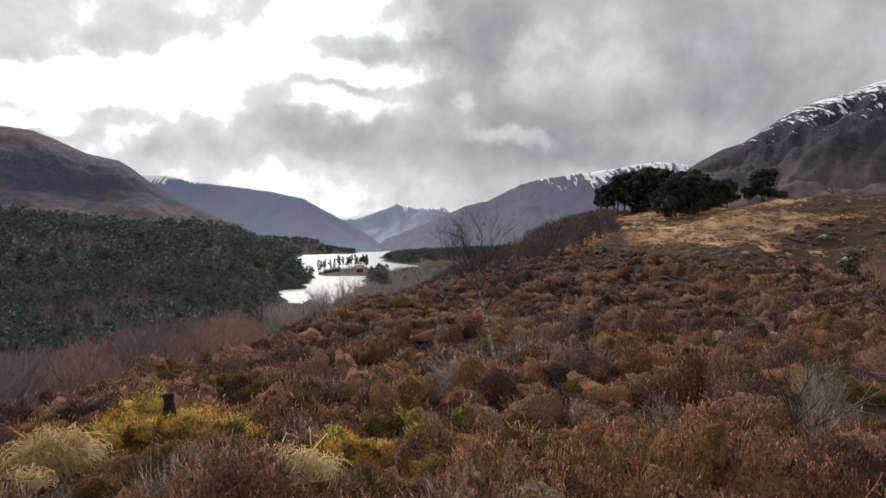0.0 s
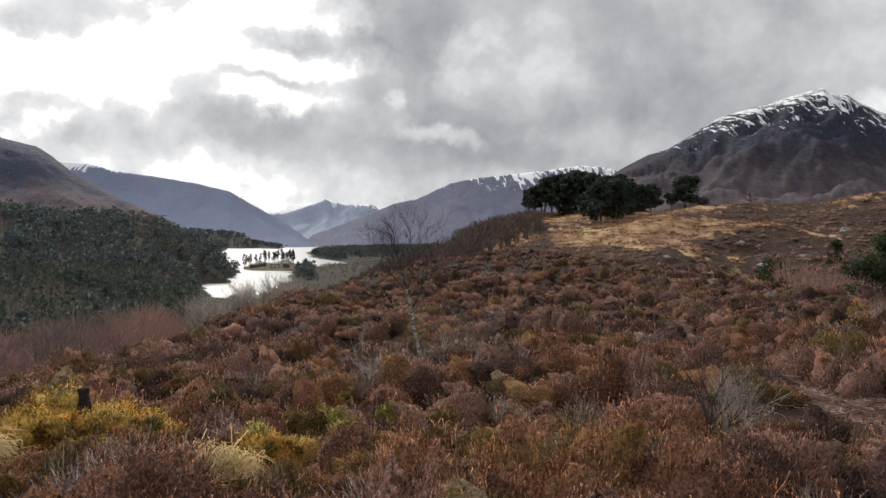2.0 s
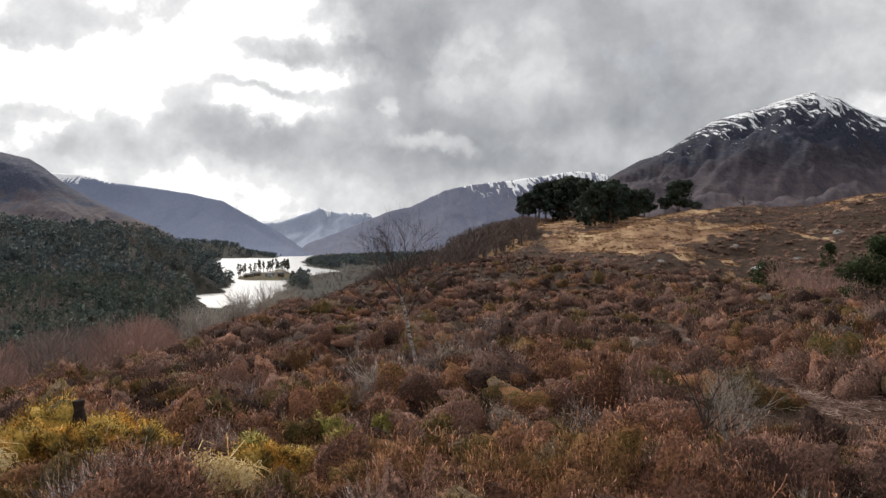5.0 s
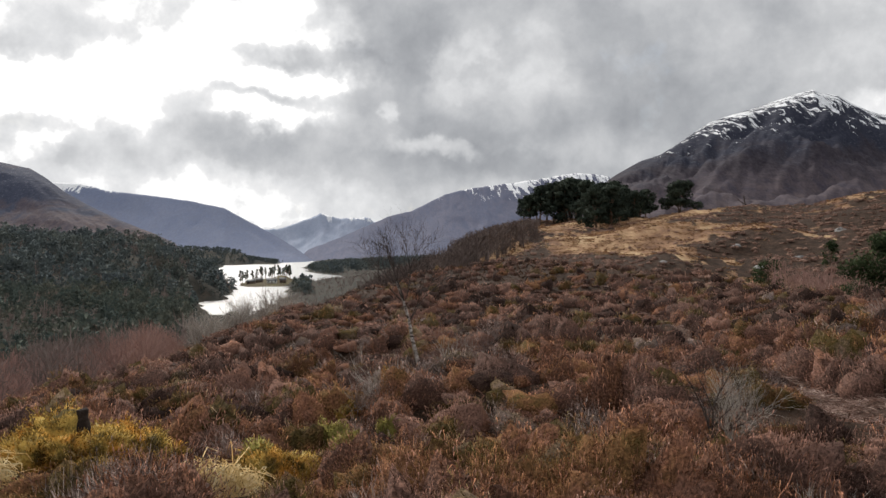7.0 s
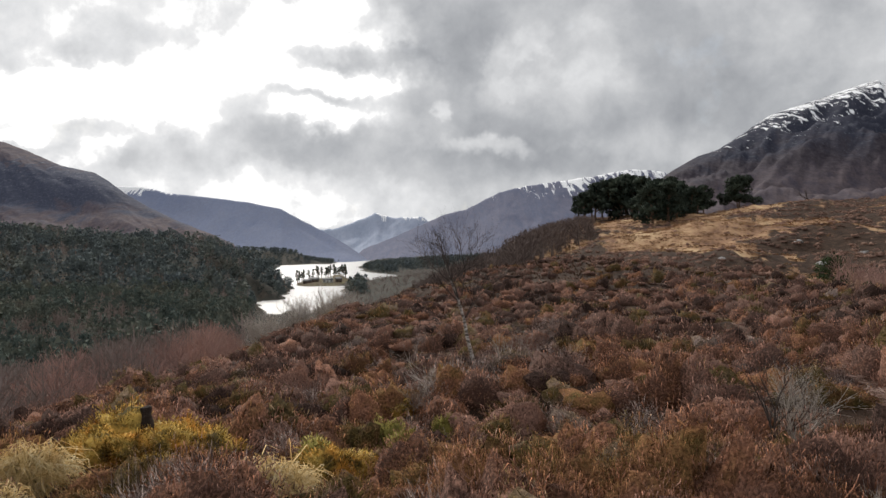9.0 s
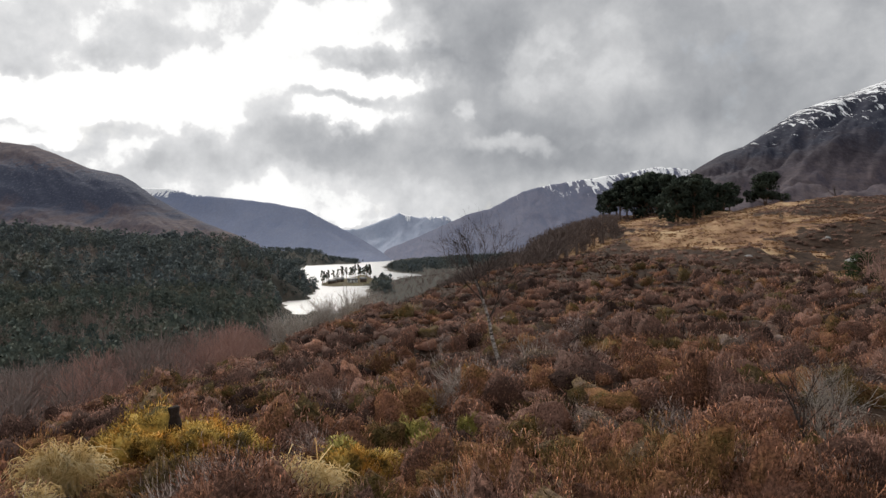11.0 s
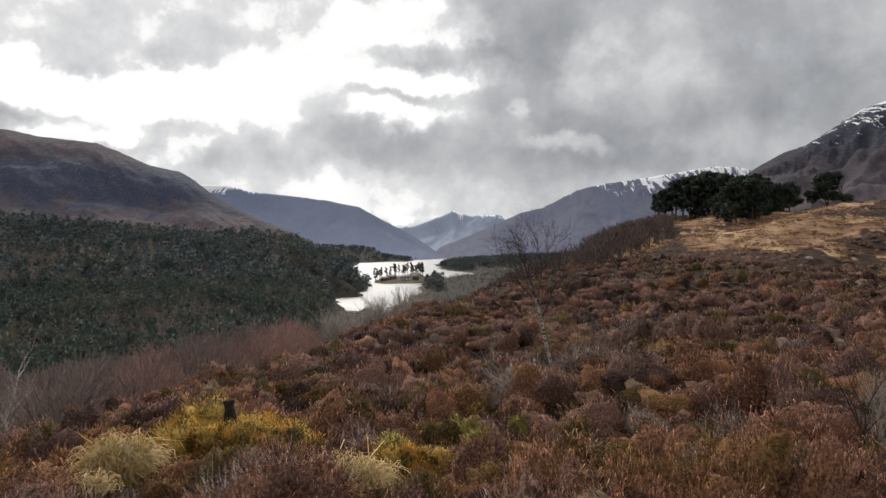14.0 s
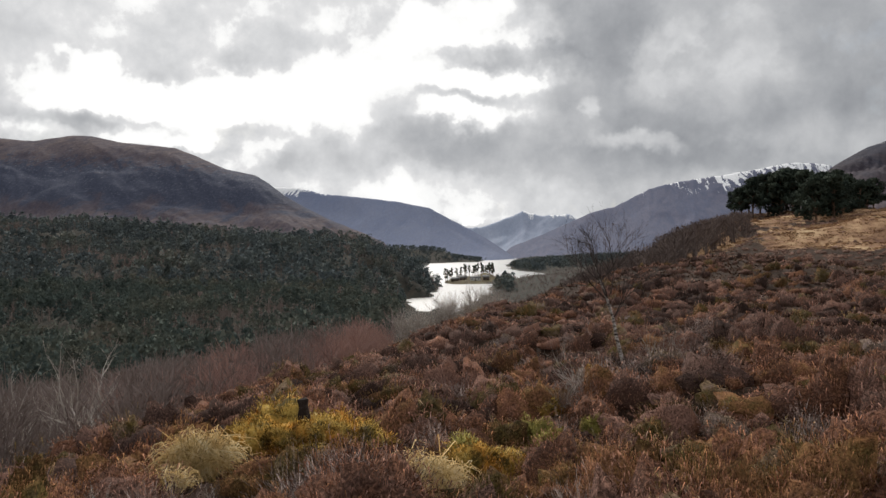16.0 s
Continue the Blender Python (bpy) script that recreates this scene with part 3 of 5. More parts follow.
    shore = np.interp(az, [-5.4, -4.6, -2, 1, 5], [-34, -25, -20, -16, -12])
    ridge = np.maximum(ridge, floor + (shore - floor) * np.exp(-((d - 1500) / 170) ** 2) * (az > -6) * (az < 6))
    h = np.where(h < ridge + 6, np.maximum(h, ridge) + 6 * np.clip(1 - np.abs(h - ridge) / 6, 0, 1) ** 2 * 0.25, h)
    h = np.where((d > 420) & (az > -8.5), np.where(on_hill > 0.5, np.maximum(hill, floor), ridge), h)
    water = inside(x, y, LOCH_SHORE) + 14 * fbm(x / 40, y / 40, 51, 3)
    pen = inside(x, y, PENINSULA) + 8 * fbm(x / 25, y / 25, 57, 3)
    dry = np.maximum(-water, 0)
    west = step(-8.6, -9.3, az)
    lake = np.where(water > 0, LOCH - np.clip(water * 0.12, 0, 5), LOCH + (0.10 + 0.48 * west) * dry + (dry / (42 - 12 * west)) ** 2)
    lake = np.where(pen > 0, LOCH + 0.5 + np.clip(pen * 0.09, 0, 7.0) + 5.0 * np.exp(-((az + 6.3) / 0.55) ** 2 - ((d - 900) / 45) ** 2), np.where(water > 0, np.maximum(lake, LOCH - np.clip(-pen * 0.15, 0.3, 5)), lake))
    h = np.where(d > 250, np.minimum(h, lake), h)
    h = np.where((pen > 0) & (d > 250), lake, h)
    trod = 1 - step(0.35, 0.75, path_near(x, y) / np.interp(d, [10, 18, 30, 60], [1.5, 1.35, 1.15, 1.1]))
    h = h - 0.14 * trod
    # covers
    straw_n = 1.25 * fbm(x / 11, y / 38, 61, 6, 0.6)
    straw = on_hill * step(0.10, 0.3, s) * step(-0.08, 0.12, straw_n + 0.22 - 0.055 * np.clip(az - 17, 0, 12) - 0.3 * step(0.8, 1.0, s) * (az > 18)) * (d < 260)
    forest = step(150, 230, d) * (az < -8.4) * (az > -110)
    forest = np.maximum(forest, step(300, 420, d) * (on_hill < 0.5))
    turf = np.where((pen > 0) & (d > 250), 1.0, 0.0)
    return h, straw, trod, forest * (1 - turf), turf


def height(x, y):
    return land(x, y)[0]


def build_ground():
    az = np.concatenate([np.arange(-46, 46, 0.3), np.arange(46, 314, 6.0)])
    r = np.concatenate([[0.001, 0.3], np.geomspace(0.8, 4900, 370)])
    A, R = np.meshgrid(az, r)
    x, y = plan(A, R)
    x, y = x + np.where(R < 0.5, 0.25, 0.0), y - np.where(R < 0.5, 0.2, 0.0)
    h, straw, trod, forest, turf = land(x, y)
    behind = (np.abs((A + 180) % 360 - 180) > 60)
    h = np.where(behind & (R > 30), np.maximum(h, -8 + 0.02 * R), h)
    ob = mesh("ground", np.stack([x, y, h], -1).reshape(-1, 3), grid_faces(len(r), len(az), True)[:, ::-1], ground_material(), smooth=True)
    att = ob.data.color_attributes.new("zone", "FLOAT_COLOR", "POINT")
    att.data.foreach_set("color", np.stack([straw, trod, forest, turf], -1).astype(np.float32).ravel())
    tagged(ob, "peaty moorland ground with straw grass and trodden path", "ground", kind="structure")


build_ground()
wx, wy = np.meshgrid(np.linspace(-1300, 500, 19), np.linspace(200, 4700, 46))
loch = mesh("water", np.stack([wx, wy, 0 * wx + LOCH], -1).reshape(-1, 3), grid_faces(46, 19), water_material())
tagged(loch, "silvery grey loch reflecting a bright cloudy sky", "loch", kind="structure")


def mountain(label, crest, depth, foot, mat, rough, seed, back=600, n_az=260, n_r=90, sag=1.0, cliffs=0.0, wave=430, fall=7.0, craggy=0.9):
    """A hill by its skyline: headings, heights (degrees) and distances of its crest; it falls to foot over depth metres."""
    a, e, dist = np.array(crest, float).T
    az = np.linspace(a[0], a[-1], n_az)
    el, dc = np.interp(az, a, e), np.interp(az, a, dist)
    el = el + 0.10 * rough / 40 * fbm(az * 1.3, az * 0 + seed, seed, 4)
    zc = dc * np.tan(np.radians(el))
    v = np.concatenate([np.linspace(-1, 0, n_r), np.linspace(0, 1, 14)[1:]])
    A, V = np.meshgrid(az, v)
    D = np.where(V < 0, dc + V * depth, dc + V * back)
    x, y = plan(A, D)
    k = np.clip(1 + V, 0, 1)
    prof = np.where(V < 0, k ** (1.0 + 0.6 * sag), 1 - V)
    if cliffs:
        prof = np.where(V < 0, (1 - cliffs) * prof + cliffs * step(0.45, 0.95, k + 0.12 * fbm(x / 220, y / 220, seed + 8, 4)), prof)
    z = foot + (zc - foot) * prof
    amp = rough * (0.35 + craggy * k ** 3) * np.clip(1.1 - np.abs(k * 2 - 1.0) ** 6, 0, 1) * np.where(V < 0, np.minimum(1, -V * 6), 0.2)
    # gullies run down the slope
    lx, ly = np.radians(A) * np.mean(dc), D
    wx, wy = lx + 0.3 * wave * fbm(lx / wave, ly / wave, seed + 3, 3), ly + 0.5 * wave * fbm(lx / wave, ly / wave, seed + 5, 3)
    z = z + amp * (ridged(wx / wave, wy / (wave * fall), seed, 7, 0.54) - 0.55)
    ob = mesh("mountain", np.stack([x, y, z], -1).reshape(-1, 3), grid_faces(len(v), n_az), mat, smooth=True)
    return tagged(ob, label, "mountain")


# distance haze is painted into these slope colours, palest on the far hills
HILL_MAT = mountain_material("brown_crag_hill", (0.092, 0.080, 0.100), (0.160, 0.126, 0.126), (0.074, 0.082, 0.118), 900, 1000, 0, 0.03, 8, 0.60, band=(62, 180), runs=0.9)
BLUE_HAZE_MAT = mountain_material("hazed_blue_ridge", (0.165, 0.195, 0.29), (0.185, 0.21, 0.295), (0.172, 0.20, 0.295), 218, 262, 1.1, 0.014, 4, gritty=0.45)
FAR_MAT = mountain_material("hazed_snow_hills", (0.29, 0.335, 0.43), (0.33, 0.365, 0.46), (0.30, 0.345, 0.44), 165, 240, 0.9, 0.008, 5, gritty=0.4)
RIDGE_MAT = mountain_material("hazed_purple_ridge", (0.118, 0.132, 0.195), (0.15, 0.153, 0.208), (0.132, 0.145, 0.212), 240, 390, 1.0, 0.012, 5, gritty=0.6)
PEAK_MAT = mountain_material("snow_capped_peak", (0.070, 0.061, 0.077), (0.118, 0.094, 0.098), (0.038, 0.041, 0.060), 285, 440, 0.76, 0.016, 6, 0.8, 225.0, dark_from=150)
mountain("far snowy hills at the head of the glen, paled by painted haze", [(-14, 1.5, 4650), (-9, 1.3, 4650), (-6.3, 1.7, 4650), (-4.8, 2.2, 4650), (-3.83, 2.65, 4650), (-2.6, 2.3, 4650), (-0.7, 2.35, 4650), (0.4, 1.6, 4650), (4, 1.4, 4650)], 900, -60, FAR_MAT, 40, 5, back=200, n_az=160, n_r=50)
mountain("ridge painted hazy blue-grey with a dusting of snow", [(-30, 4.6, 3500), (-24, 4.4, 3500), (-19.7, 4.32, 3500), (-18.4, 4.28, 3500), (-17, 3.9, 3500), (-14.4, 3.64, 3500), (-12.2, 3.37, 3500), (-10, 2.93, 3500), (-8.5, 2.1, 3500), (-6.6, 1.1, 3500), (-5.1, 0.1, 3500), (-4.3, -0.5, 3500)], 1000, -60, BLUE_HAZE_MAT, 13, 12, n_az=200, n_r=70)
mountain("ridge painted hazy grey-purple with a snowy back", [(-5.4, -0.4, 4200), (-4.8, 0.19, 4200), (-2.5, 1.1, 4200), (-1.1, 1.7, 4200), (0.75, 2.5, 4200), (2.2, 2.84, 4200), (4.3, 3.88, 4200), (6.1, 4.29, 4200), (7.8, 4.48, 4200), (10.5, 4.83, 4200), (12.8, 5.21, 4200), (14.4, 5.06, 4200), (16, 4.6, 4200), (20, 4.0, 4200)], 1400, -60, RIDGE_MAT, 26, 23, n_az=200, n_r=70)
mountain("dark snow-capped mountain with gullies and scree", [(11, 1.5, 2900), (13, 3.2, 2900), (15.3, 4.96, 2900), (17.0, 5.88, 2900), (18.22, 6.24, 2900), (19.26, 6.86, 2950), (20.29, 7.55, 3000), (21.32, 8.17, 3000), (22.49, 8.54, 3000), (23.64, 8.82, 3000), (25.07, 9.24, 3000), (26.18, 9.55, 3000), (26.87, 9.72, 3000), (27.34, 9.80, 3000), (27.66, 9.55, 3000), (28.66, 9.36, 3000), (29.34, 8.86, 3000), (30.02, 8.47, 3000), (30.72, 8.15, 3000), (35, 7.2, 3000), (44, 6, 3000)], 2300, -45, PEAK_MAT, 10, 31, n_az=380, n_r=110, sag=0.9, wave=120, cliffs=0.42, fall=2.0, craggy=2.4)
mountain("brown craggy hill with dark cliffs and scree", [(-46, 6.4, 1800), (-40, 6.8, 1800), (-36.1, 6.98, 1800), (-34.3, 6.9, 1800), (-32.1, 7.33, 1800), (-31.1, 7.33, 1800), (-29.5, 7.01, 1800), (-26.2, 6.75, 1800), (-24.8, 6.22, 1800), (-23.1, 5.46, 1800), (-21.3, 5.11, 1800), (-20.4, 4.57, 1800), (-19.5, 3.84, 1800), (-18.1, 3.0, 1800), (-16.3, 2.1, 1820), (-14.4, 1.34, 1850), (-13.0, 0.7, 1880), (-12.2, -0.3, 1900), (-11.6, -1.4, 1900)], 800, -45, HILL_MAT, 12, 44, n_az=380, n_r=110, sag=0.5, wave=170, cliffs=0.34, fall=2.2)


# ---------------------------------------------------------------- low plants of the moor
def unit(v):
    return v / (np.linalg.norm(v, axis=-1, keepdims=True) + 1e-9)


def spikes(base, way, length, width, rng):
    """Sprigs of one triangle each, half of them broad at the foot and half at the tip."""
    n = len(base)
    side = unit(np.cross(way, rng.normal(size=(n, 3)))) * width[:, None]
    tip = base + way * length[:, None]
    up = rng.random(n)[:, None] < 0.5
    v = np.stack([np.where(up, base - side, tip - side), np.where(up, base + side, tip + side), np.where(up, tip, base)], 1).reshape(-1, 3)
    return v, np.arange(n * 3).reshape(-1, 3)


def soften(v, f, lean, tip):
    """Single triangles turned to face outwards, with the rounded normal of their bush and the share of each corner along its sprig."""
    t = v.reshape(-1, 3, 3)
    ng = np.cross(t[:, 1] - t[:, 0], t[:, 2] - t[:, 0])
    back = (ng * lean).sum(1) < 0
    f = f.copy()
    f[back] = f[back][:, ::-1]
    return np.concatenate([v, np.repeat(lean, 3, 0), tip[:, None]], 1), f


def bush_kind(rng, n, size, tall, length, width, spread=0.5, core=0.5):
    """A rounded, uneven, open bush of twigs, one metre-scaled prototype."""
    u = unit(rng.normal(size=(n, 3)))
    u[:, 2] = np.abs(u[:, 2]) - 0.12
    th = np.arctan2(u[:, 1], u[:, 0])
    ph = rng.uniform(0, 6.3, 3)
    lump = 1 + 0.22 * np.sin(th * 2 + ph[0]) + 0.16 * np.sin(th * 3 + ph[1]) + 0.14 * np.sin(th * 5 + ph[2] + 5 * u[:, 2])
    r = lump * rng.uniform(core, 1.0, n)
    ln = length * rng.uniform(0.5, 1.5, n)
    way = unit(u * np.array([spread, spread, 0.6]) * 1.2 + rng.normal(0, 0.36, (n, 3)) + np.array([0, 0, 0.6]))
    base = u * r[:, None] * np.array([size, size, tall]) - way * ln[:, None] * 0.45
    v, f = spikes(base, way, ln, width * rng.uniform(0.6, 1.4, n), rng)
    lean = unit(u * np.array([1.0, 1.0, size / tall]) + np.array([0, 0, 0.12]) + rng.normal(0, 0.28, (n, 3)))
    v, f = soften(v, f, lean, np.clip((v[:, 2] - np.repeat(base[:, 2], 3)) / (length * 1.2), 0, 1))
    return v, f


def lobed_bush(rng, n, size, tall, length, width, seg=13, rings=6, lobes=6, spread=0.55, thin=0.9):
    """A clump of heather: a dense lobed body with fine shoots standing out of it all over."""
    c = unit(rng.normal(size=(lobes, 3)) * np.array([1, 1, 0.55]) + np.array([0, 0, 0.45]))
    c[:, 2] = np.abs(c[:, 2])
    amp, ph = rng.uniform(0.15, 0.60, lobes), rng.uniform(0, 6.3, 3)

    def swell(u):
        bump = np.max(amp * np.exp(-13 * (1 - u @ c.T)), 1)
        th = np.arctan2(u[:, 1], u[:, 0])
        return 0.62 + bump + 0.05 * np.sin(7 * th + ph[0] + 4 * u[:, 2]) + 0.04 * np.sin(11 * u[:, 2] + 3 * th + ph[1])
    scale = np.array([size, size, tall])
    e, a = np.meshgrid(np.linspace(-0.35, 1.5, rings), np.arange(seg) * 2 * np.pi / seg, indexing="ij")
    u = np.stack([np.cos(e) * np.cos(a), np.cos(e) * np.sin(a), np.sin(e)], -1).reshape(-1, 3)
    bump = rng.uniform(0.88, 1.08, len(u))
    bump[-seg:] = 0.95
    body = u * (swell(u) * bump)[:, None] * scale * thin
    nb = unit(u / scale * size)
    g = grid_faces(rings, seg, True)
    # low tip value: the clump's inner shade goes into the body colour
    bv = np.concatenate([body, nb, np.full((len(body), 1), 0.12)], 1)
    bf = np.concatenate([g[:, [0, 1, 2]], g[:, [0, 2, 3]]])
    u = unit(rng.normal(size=(n, 3)))
    u[:, 2] = np.abs(u[:, 2]) * 1.1 - 0.12
    u = unit(u)
    r = swell(u) * rng.uniform(0.82, 1.16, n)
    ln = length * rng.uniform(0.6, 1.5, n)
    way = unit(u * np.array([1.3 * spread, 1.3 * spread, 0.5]) + rng.normal(0, 0.40, (n, 3)) + np.array([0, 0, 0.38]))
    base = u * r[:, None] * scale - way * ln[:, None] * 0.5
    v, f = spikes(base, way, ln, width * rng.uniform(0.6, 1.4, n), rng)
    lean = unit(u * np.array([1, 1, size / tall]) + np.array([0, 0, 0.1]) + rng.normal(0, 0.2, (n, 3)))
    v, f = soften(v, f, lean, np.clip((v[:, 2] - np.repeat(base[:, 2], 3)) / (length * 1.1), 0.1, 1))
    return np.concatenate([bv, v]), np.concatenate([bf, f + len(bv)])


def blades_tuft(rng, n, size, tall, width):
    """A tuft of grass blades that lean outwards."""
    th, q = rng.uniform(0, 6.3, n), rng.uniform(0, 1, n)
    way = unit(np.stack([np.cos(th) * (0.3 + q), np.sin(th) * (0.3 + q), rng.uniform(0.5, 1.2, n)], -1))
    ln = tall * rng.uniform(0.7, 1.5, n)
    base = np.stack([np.cos(th) * q * size * 0.6, np.sin(th) * q * size * 0.6, np.full(n, -0.03)], -1)
    bend = np.stack([np.cos(th), np.sin(th), -np.ones(n)], -1) * (0.25 * ln)[:, None]
    return blades(base, way, ln, width * rng.uniform(0.6, 1.3, n), bend, rng)


def spread_over(rng, count, d0, d1, a0, a1, keep):
    """Places scattered evenly over a stretch of the plan, where keep allows them."""
    az, d = rng.uniform(a0, a1, count), np.sqrt(rng.uniform(d0 ** 2, d1 ** 2, count))
    x, y = plan(az, d)
    h, straw, trod, forest, turf = land(x, y)
    ok = keep(x, y, az, d, h, straw, trod, forest)
    return np.stack([x, y, h], -1)[ok], az[ok], d[ok]


def on_moor(x, y, az, d, h, straw, trod, forest):
    xs = np.interp(y, [-60, 0, 19, 29, 37, 55, 72, 95, 120, 200], [-30, -15, -10.3, -9.4, -7.9, -5.5, -0.3, 5.8, 15, 50])
    return (x > xs - 3.5) & (trod < 0.25) & (d < np.interp(az, [3, 7.2, 13.7, 20.8, 25.8, 28.9, 40, 60], [140, 130, 95, 70, 56, 48, 40, 34])) & clear_of(x, y)


# patches kept free of heather for the yellow mounds, the tussocks and the stump: heading, distance, radius
CLEARINGS = [(-20.2, 13.4, 1.3), (-15.6, 13.2, 1.25), (-18.2, 12.5, 1.0), (-20.4, 12.2, 0.8), (-15.8, 12.1, 0.8), (-24.8, 11.8, 0.95), (-25.2, 10.9, 0.6), (-6.2, 11.0, 0.8), (-6.0, 11.7, 0.95), (-2.5, 16.6, 0.5), (-2.9, 13.7, 0.55), (-9.4, 10.2, 0.6), (-10.8, 9.4, 0.75), (-18.0, 9.0, 0.75), (-15.4, 9.0, 0.85), (-13.2, 9.0, 0.5), (-0.5, 6.9, 0.55), (22.4, 12.7, 0.7), (2.85, 22.6, 0.7), (-0.4, 17.5, 0.8), (-1.5, 16.3, 0.5), (2.0, 20.6, 0.9), (3.6, 21.3, 0.6), (7.3, 21.3, 0.8), (17.2, 10.6, 0.5)]


def clear_of(x, y):
    ok = np.ones(np.shape(x), bool)
    for a, d, r in CLEARINGS:
        cx, cy = plan(a, d)
        ok &= np.hypot(x - cx, y - cy) > r
    return ok


def spaced(p, gap):
    """Which of the places stand at least gap from those before them."""
    ok = np.zeros(len(p), bool)
    for i in range(len(p)):
        q = p[:i][ok[:i]]
        ok[i] = not len(q) or np.min((q[:, 0] - p[i, 0]) ** 2 + (q[:, 1] - p[i, 1]) ** 2) > gap * gap
    return ok


def heather():
    rng = np.random.default_rng(11)
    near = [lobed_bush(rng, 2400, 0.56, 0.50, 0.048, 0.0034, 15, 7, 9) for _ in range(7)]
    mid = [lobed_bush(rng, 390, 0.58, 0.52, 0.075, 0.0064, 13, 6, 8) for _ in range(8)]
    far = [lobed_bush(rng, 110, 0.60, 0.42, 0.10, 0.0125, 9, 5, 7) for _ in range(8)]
    kinds_grey = [bush_kind(rng, 520, 0.36, 0.38, 0.13, 0.0022, 0.8, 0.4) for _ in range(4)]
    heaps = {"heather": Heap(), "grey_heather": Heap()}
    trail = plan(np.array([a for a, _ in PATH]), np.array([q for _, q in PATH], float))
    for d0, d1, count, kinds, gap in ((4.5, 11, 1100, near, 0.42), (11, 30, 4600, mid, 0.50), (30, 60, 4600, far, 0.52), (60, 140, 4400, far, 0.85)):
        p, az, d = spread_over(rng, count, d0, d1, -37.5, 33, on_moor)
        free = spaced(p, gap)
        p, az, d = p[free], az[free], d[free]
        n = len(p)
        dead = fbm(p[:, 0] / 2.2, p[:, 1] / 2.2, 71, 3) + rng.normal(0, 0.05, n)
        lush = fbm(p[:, 0] / 2.4, p[:, 1] / 2.4, 81, 3) + 0.3 * fbm(p[:, 0] / 0.9, p[:, 1] / 0.9, 83, 2)
        keep = lush > -0.32 - 0.1 * rng.random(n)
        trail_d = np.interp(az, [a for a, _ in PATH], [q for _, q in PATH])
        beside = (path_near(p[:, 0], p[:, 1]) < 2.4) & (d > 14) & (az > 14.5)
        front = (az > 13.5) & (az < 33) & (d < trail_d) & (d > 0.76 * trail_d)
        grow = np.clip(1 + 2.0 * lush, 0.40, 1.75) * np.where(front, 0.45, np.where(beside & (d > trail_d), 1.4, 1.0))
        size = rng.uniform(0.75, 1.3, n) * (0.55 + 0.45 * grow)
        tall = grow * rng.uniform(0.75, 1.25, n)
        turn = rng.uniform(0, 6.3, n)
        pick = rng.integers(0, 7, n)
        # neighbours are of like age and colour, with single bushes that differ; the purple shift with distance is
        # painted haze
        hue = 0.46 + 0.55 * fbm(p[:, 0] / 2.6, p[:, 1] / 2.6, 77, 3) + rng.normal(0, 0.045, n) - 0.24 * step(14, 34, d)
        odd = rng.random(n)
        hue = np.where(odd < 0.13, rng.uniform(0.71, 0.80, n), np.where((odd < 0.21) & (d > 11), rng.uniform(0.0, 0.06, n), np.where(odd > 0.97, 0.95, hue)))
        keep |= d < 13
        is_grey = keep & (dead > 0.33) & (d < 34)
        live = keep & ~is_grey
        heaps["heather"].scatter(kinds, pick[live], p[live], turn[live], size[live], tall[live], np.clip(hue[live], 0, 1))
        if is_grey.any():
            heaps["grey_heather"].scatter(kinds_grey, pick[is_grey] % 4, p[is_grey], turn[is_grey], size[is_grey], tall[is_grey])
    # the tall old heather that stands in a bank along the far side of the path
    for i in range(1, len(trail[0])):
        ax, ay, bx, by = trail[0][i - 1], trail[1][i - 1], trail[0][i], trail[1][i]
        for k in np.arange(0, 1, 0.62 / math.hypot(bx - ax, by - ay)):
            x, y = ax + k * (bx - ax), ay + k * (by - ay)
            q = math.hypot(x, y)
            off = np.interp(q, [15, 25, 60], [1.7, 1.35, 1.1]) + rng.normal(0, 0.12)
            x, y = x * (1 + off / q), y * (1 + off / q) + rng.normal(0, 0.1)
            if q > 15.5 and rng.random() < 0.85:
                heaps["heather"].scatter(mid, [int(rng.integers(0, 8))], np.array([[x, y, float(height(x, y))]]), [rng.uniform(0, 6.3)], [rng.uniform(0.95, 1.35)], [rng.uniform(1.25, 1.75)], [rng.uniform(0.1, 0.55)])
    # bleached clumps that stand out of the russet: heading, distance, size
    for az, d, size in ((-18.6, 9.2, 1.2), (-17.6, 8.8, 1.1), (-17.0, 9.5, 1.2), (-15.6, 9.4, 1.2), (-14.6, 9.0, 1.1), (-16.2, 8.5, 1.0), (-19.2, 8.7, 1.0), (-0.5, 6.9, 1.1), (0.6, 7.3, 0.8), (6.1, 21, 1.2), (8.75, 21, 1.3), (7.4, 22.5, 1.1), (-1.3, 14.6, 1.0), (0.0, 18, 1.2), (-1.2, 17, 1.0), (17.2, 11, 0.9), (30.3, 33, 1.6), (5.3, 7.4, 0.8), (-26.3, 8.2, 1.0), (-27.5, 8.7, 1.0), (-13.2, 9.2, 1.1), (-15.7, 8.6, 0.9), (1.6, 20.5, 1.3), (3.6, 21.5, 1.2), (13.2, 9.2, 0.8), (24, 9.0, 0.8), (28.6, 11.0, 1.0), (-9.8, 12.4, 0.9)):
        x, y = plan(az, d)
        heaps["grey_heather"].scatter(kinds_grey, [int(d * 10) % 4], np.array([[x, y, float(height(x, y)) + 0.16]]), [az], [size * 1.15], [size * 1.25])
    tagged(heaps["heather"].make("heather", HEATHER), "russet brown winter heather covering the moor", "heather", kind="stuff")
    tagged(heaps["grey_heather"].make("grey_heather", HEATHER_GREY), "bleached grey dead heather twigs among the russet", "heather", kind="stuff")


heather()


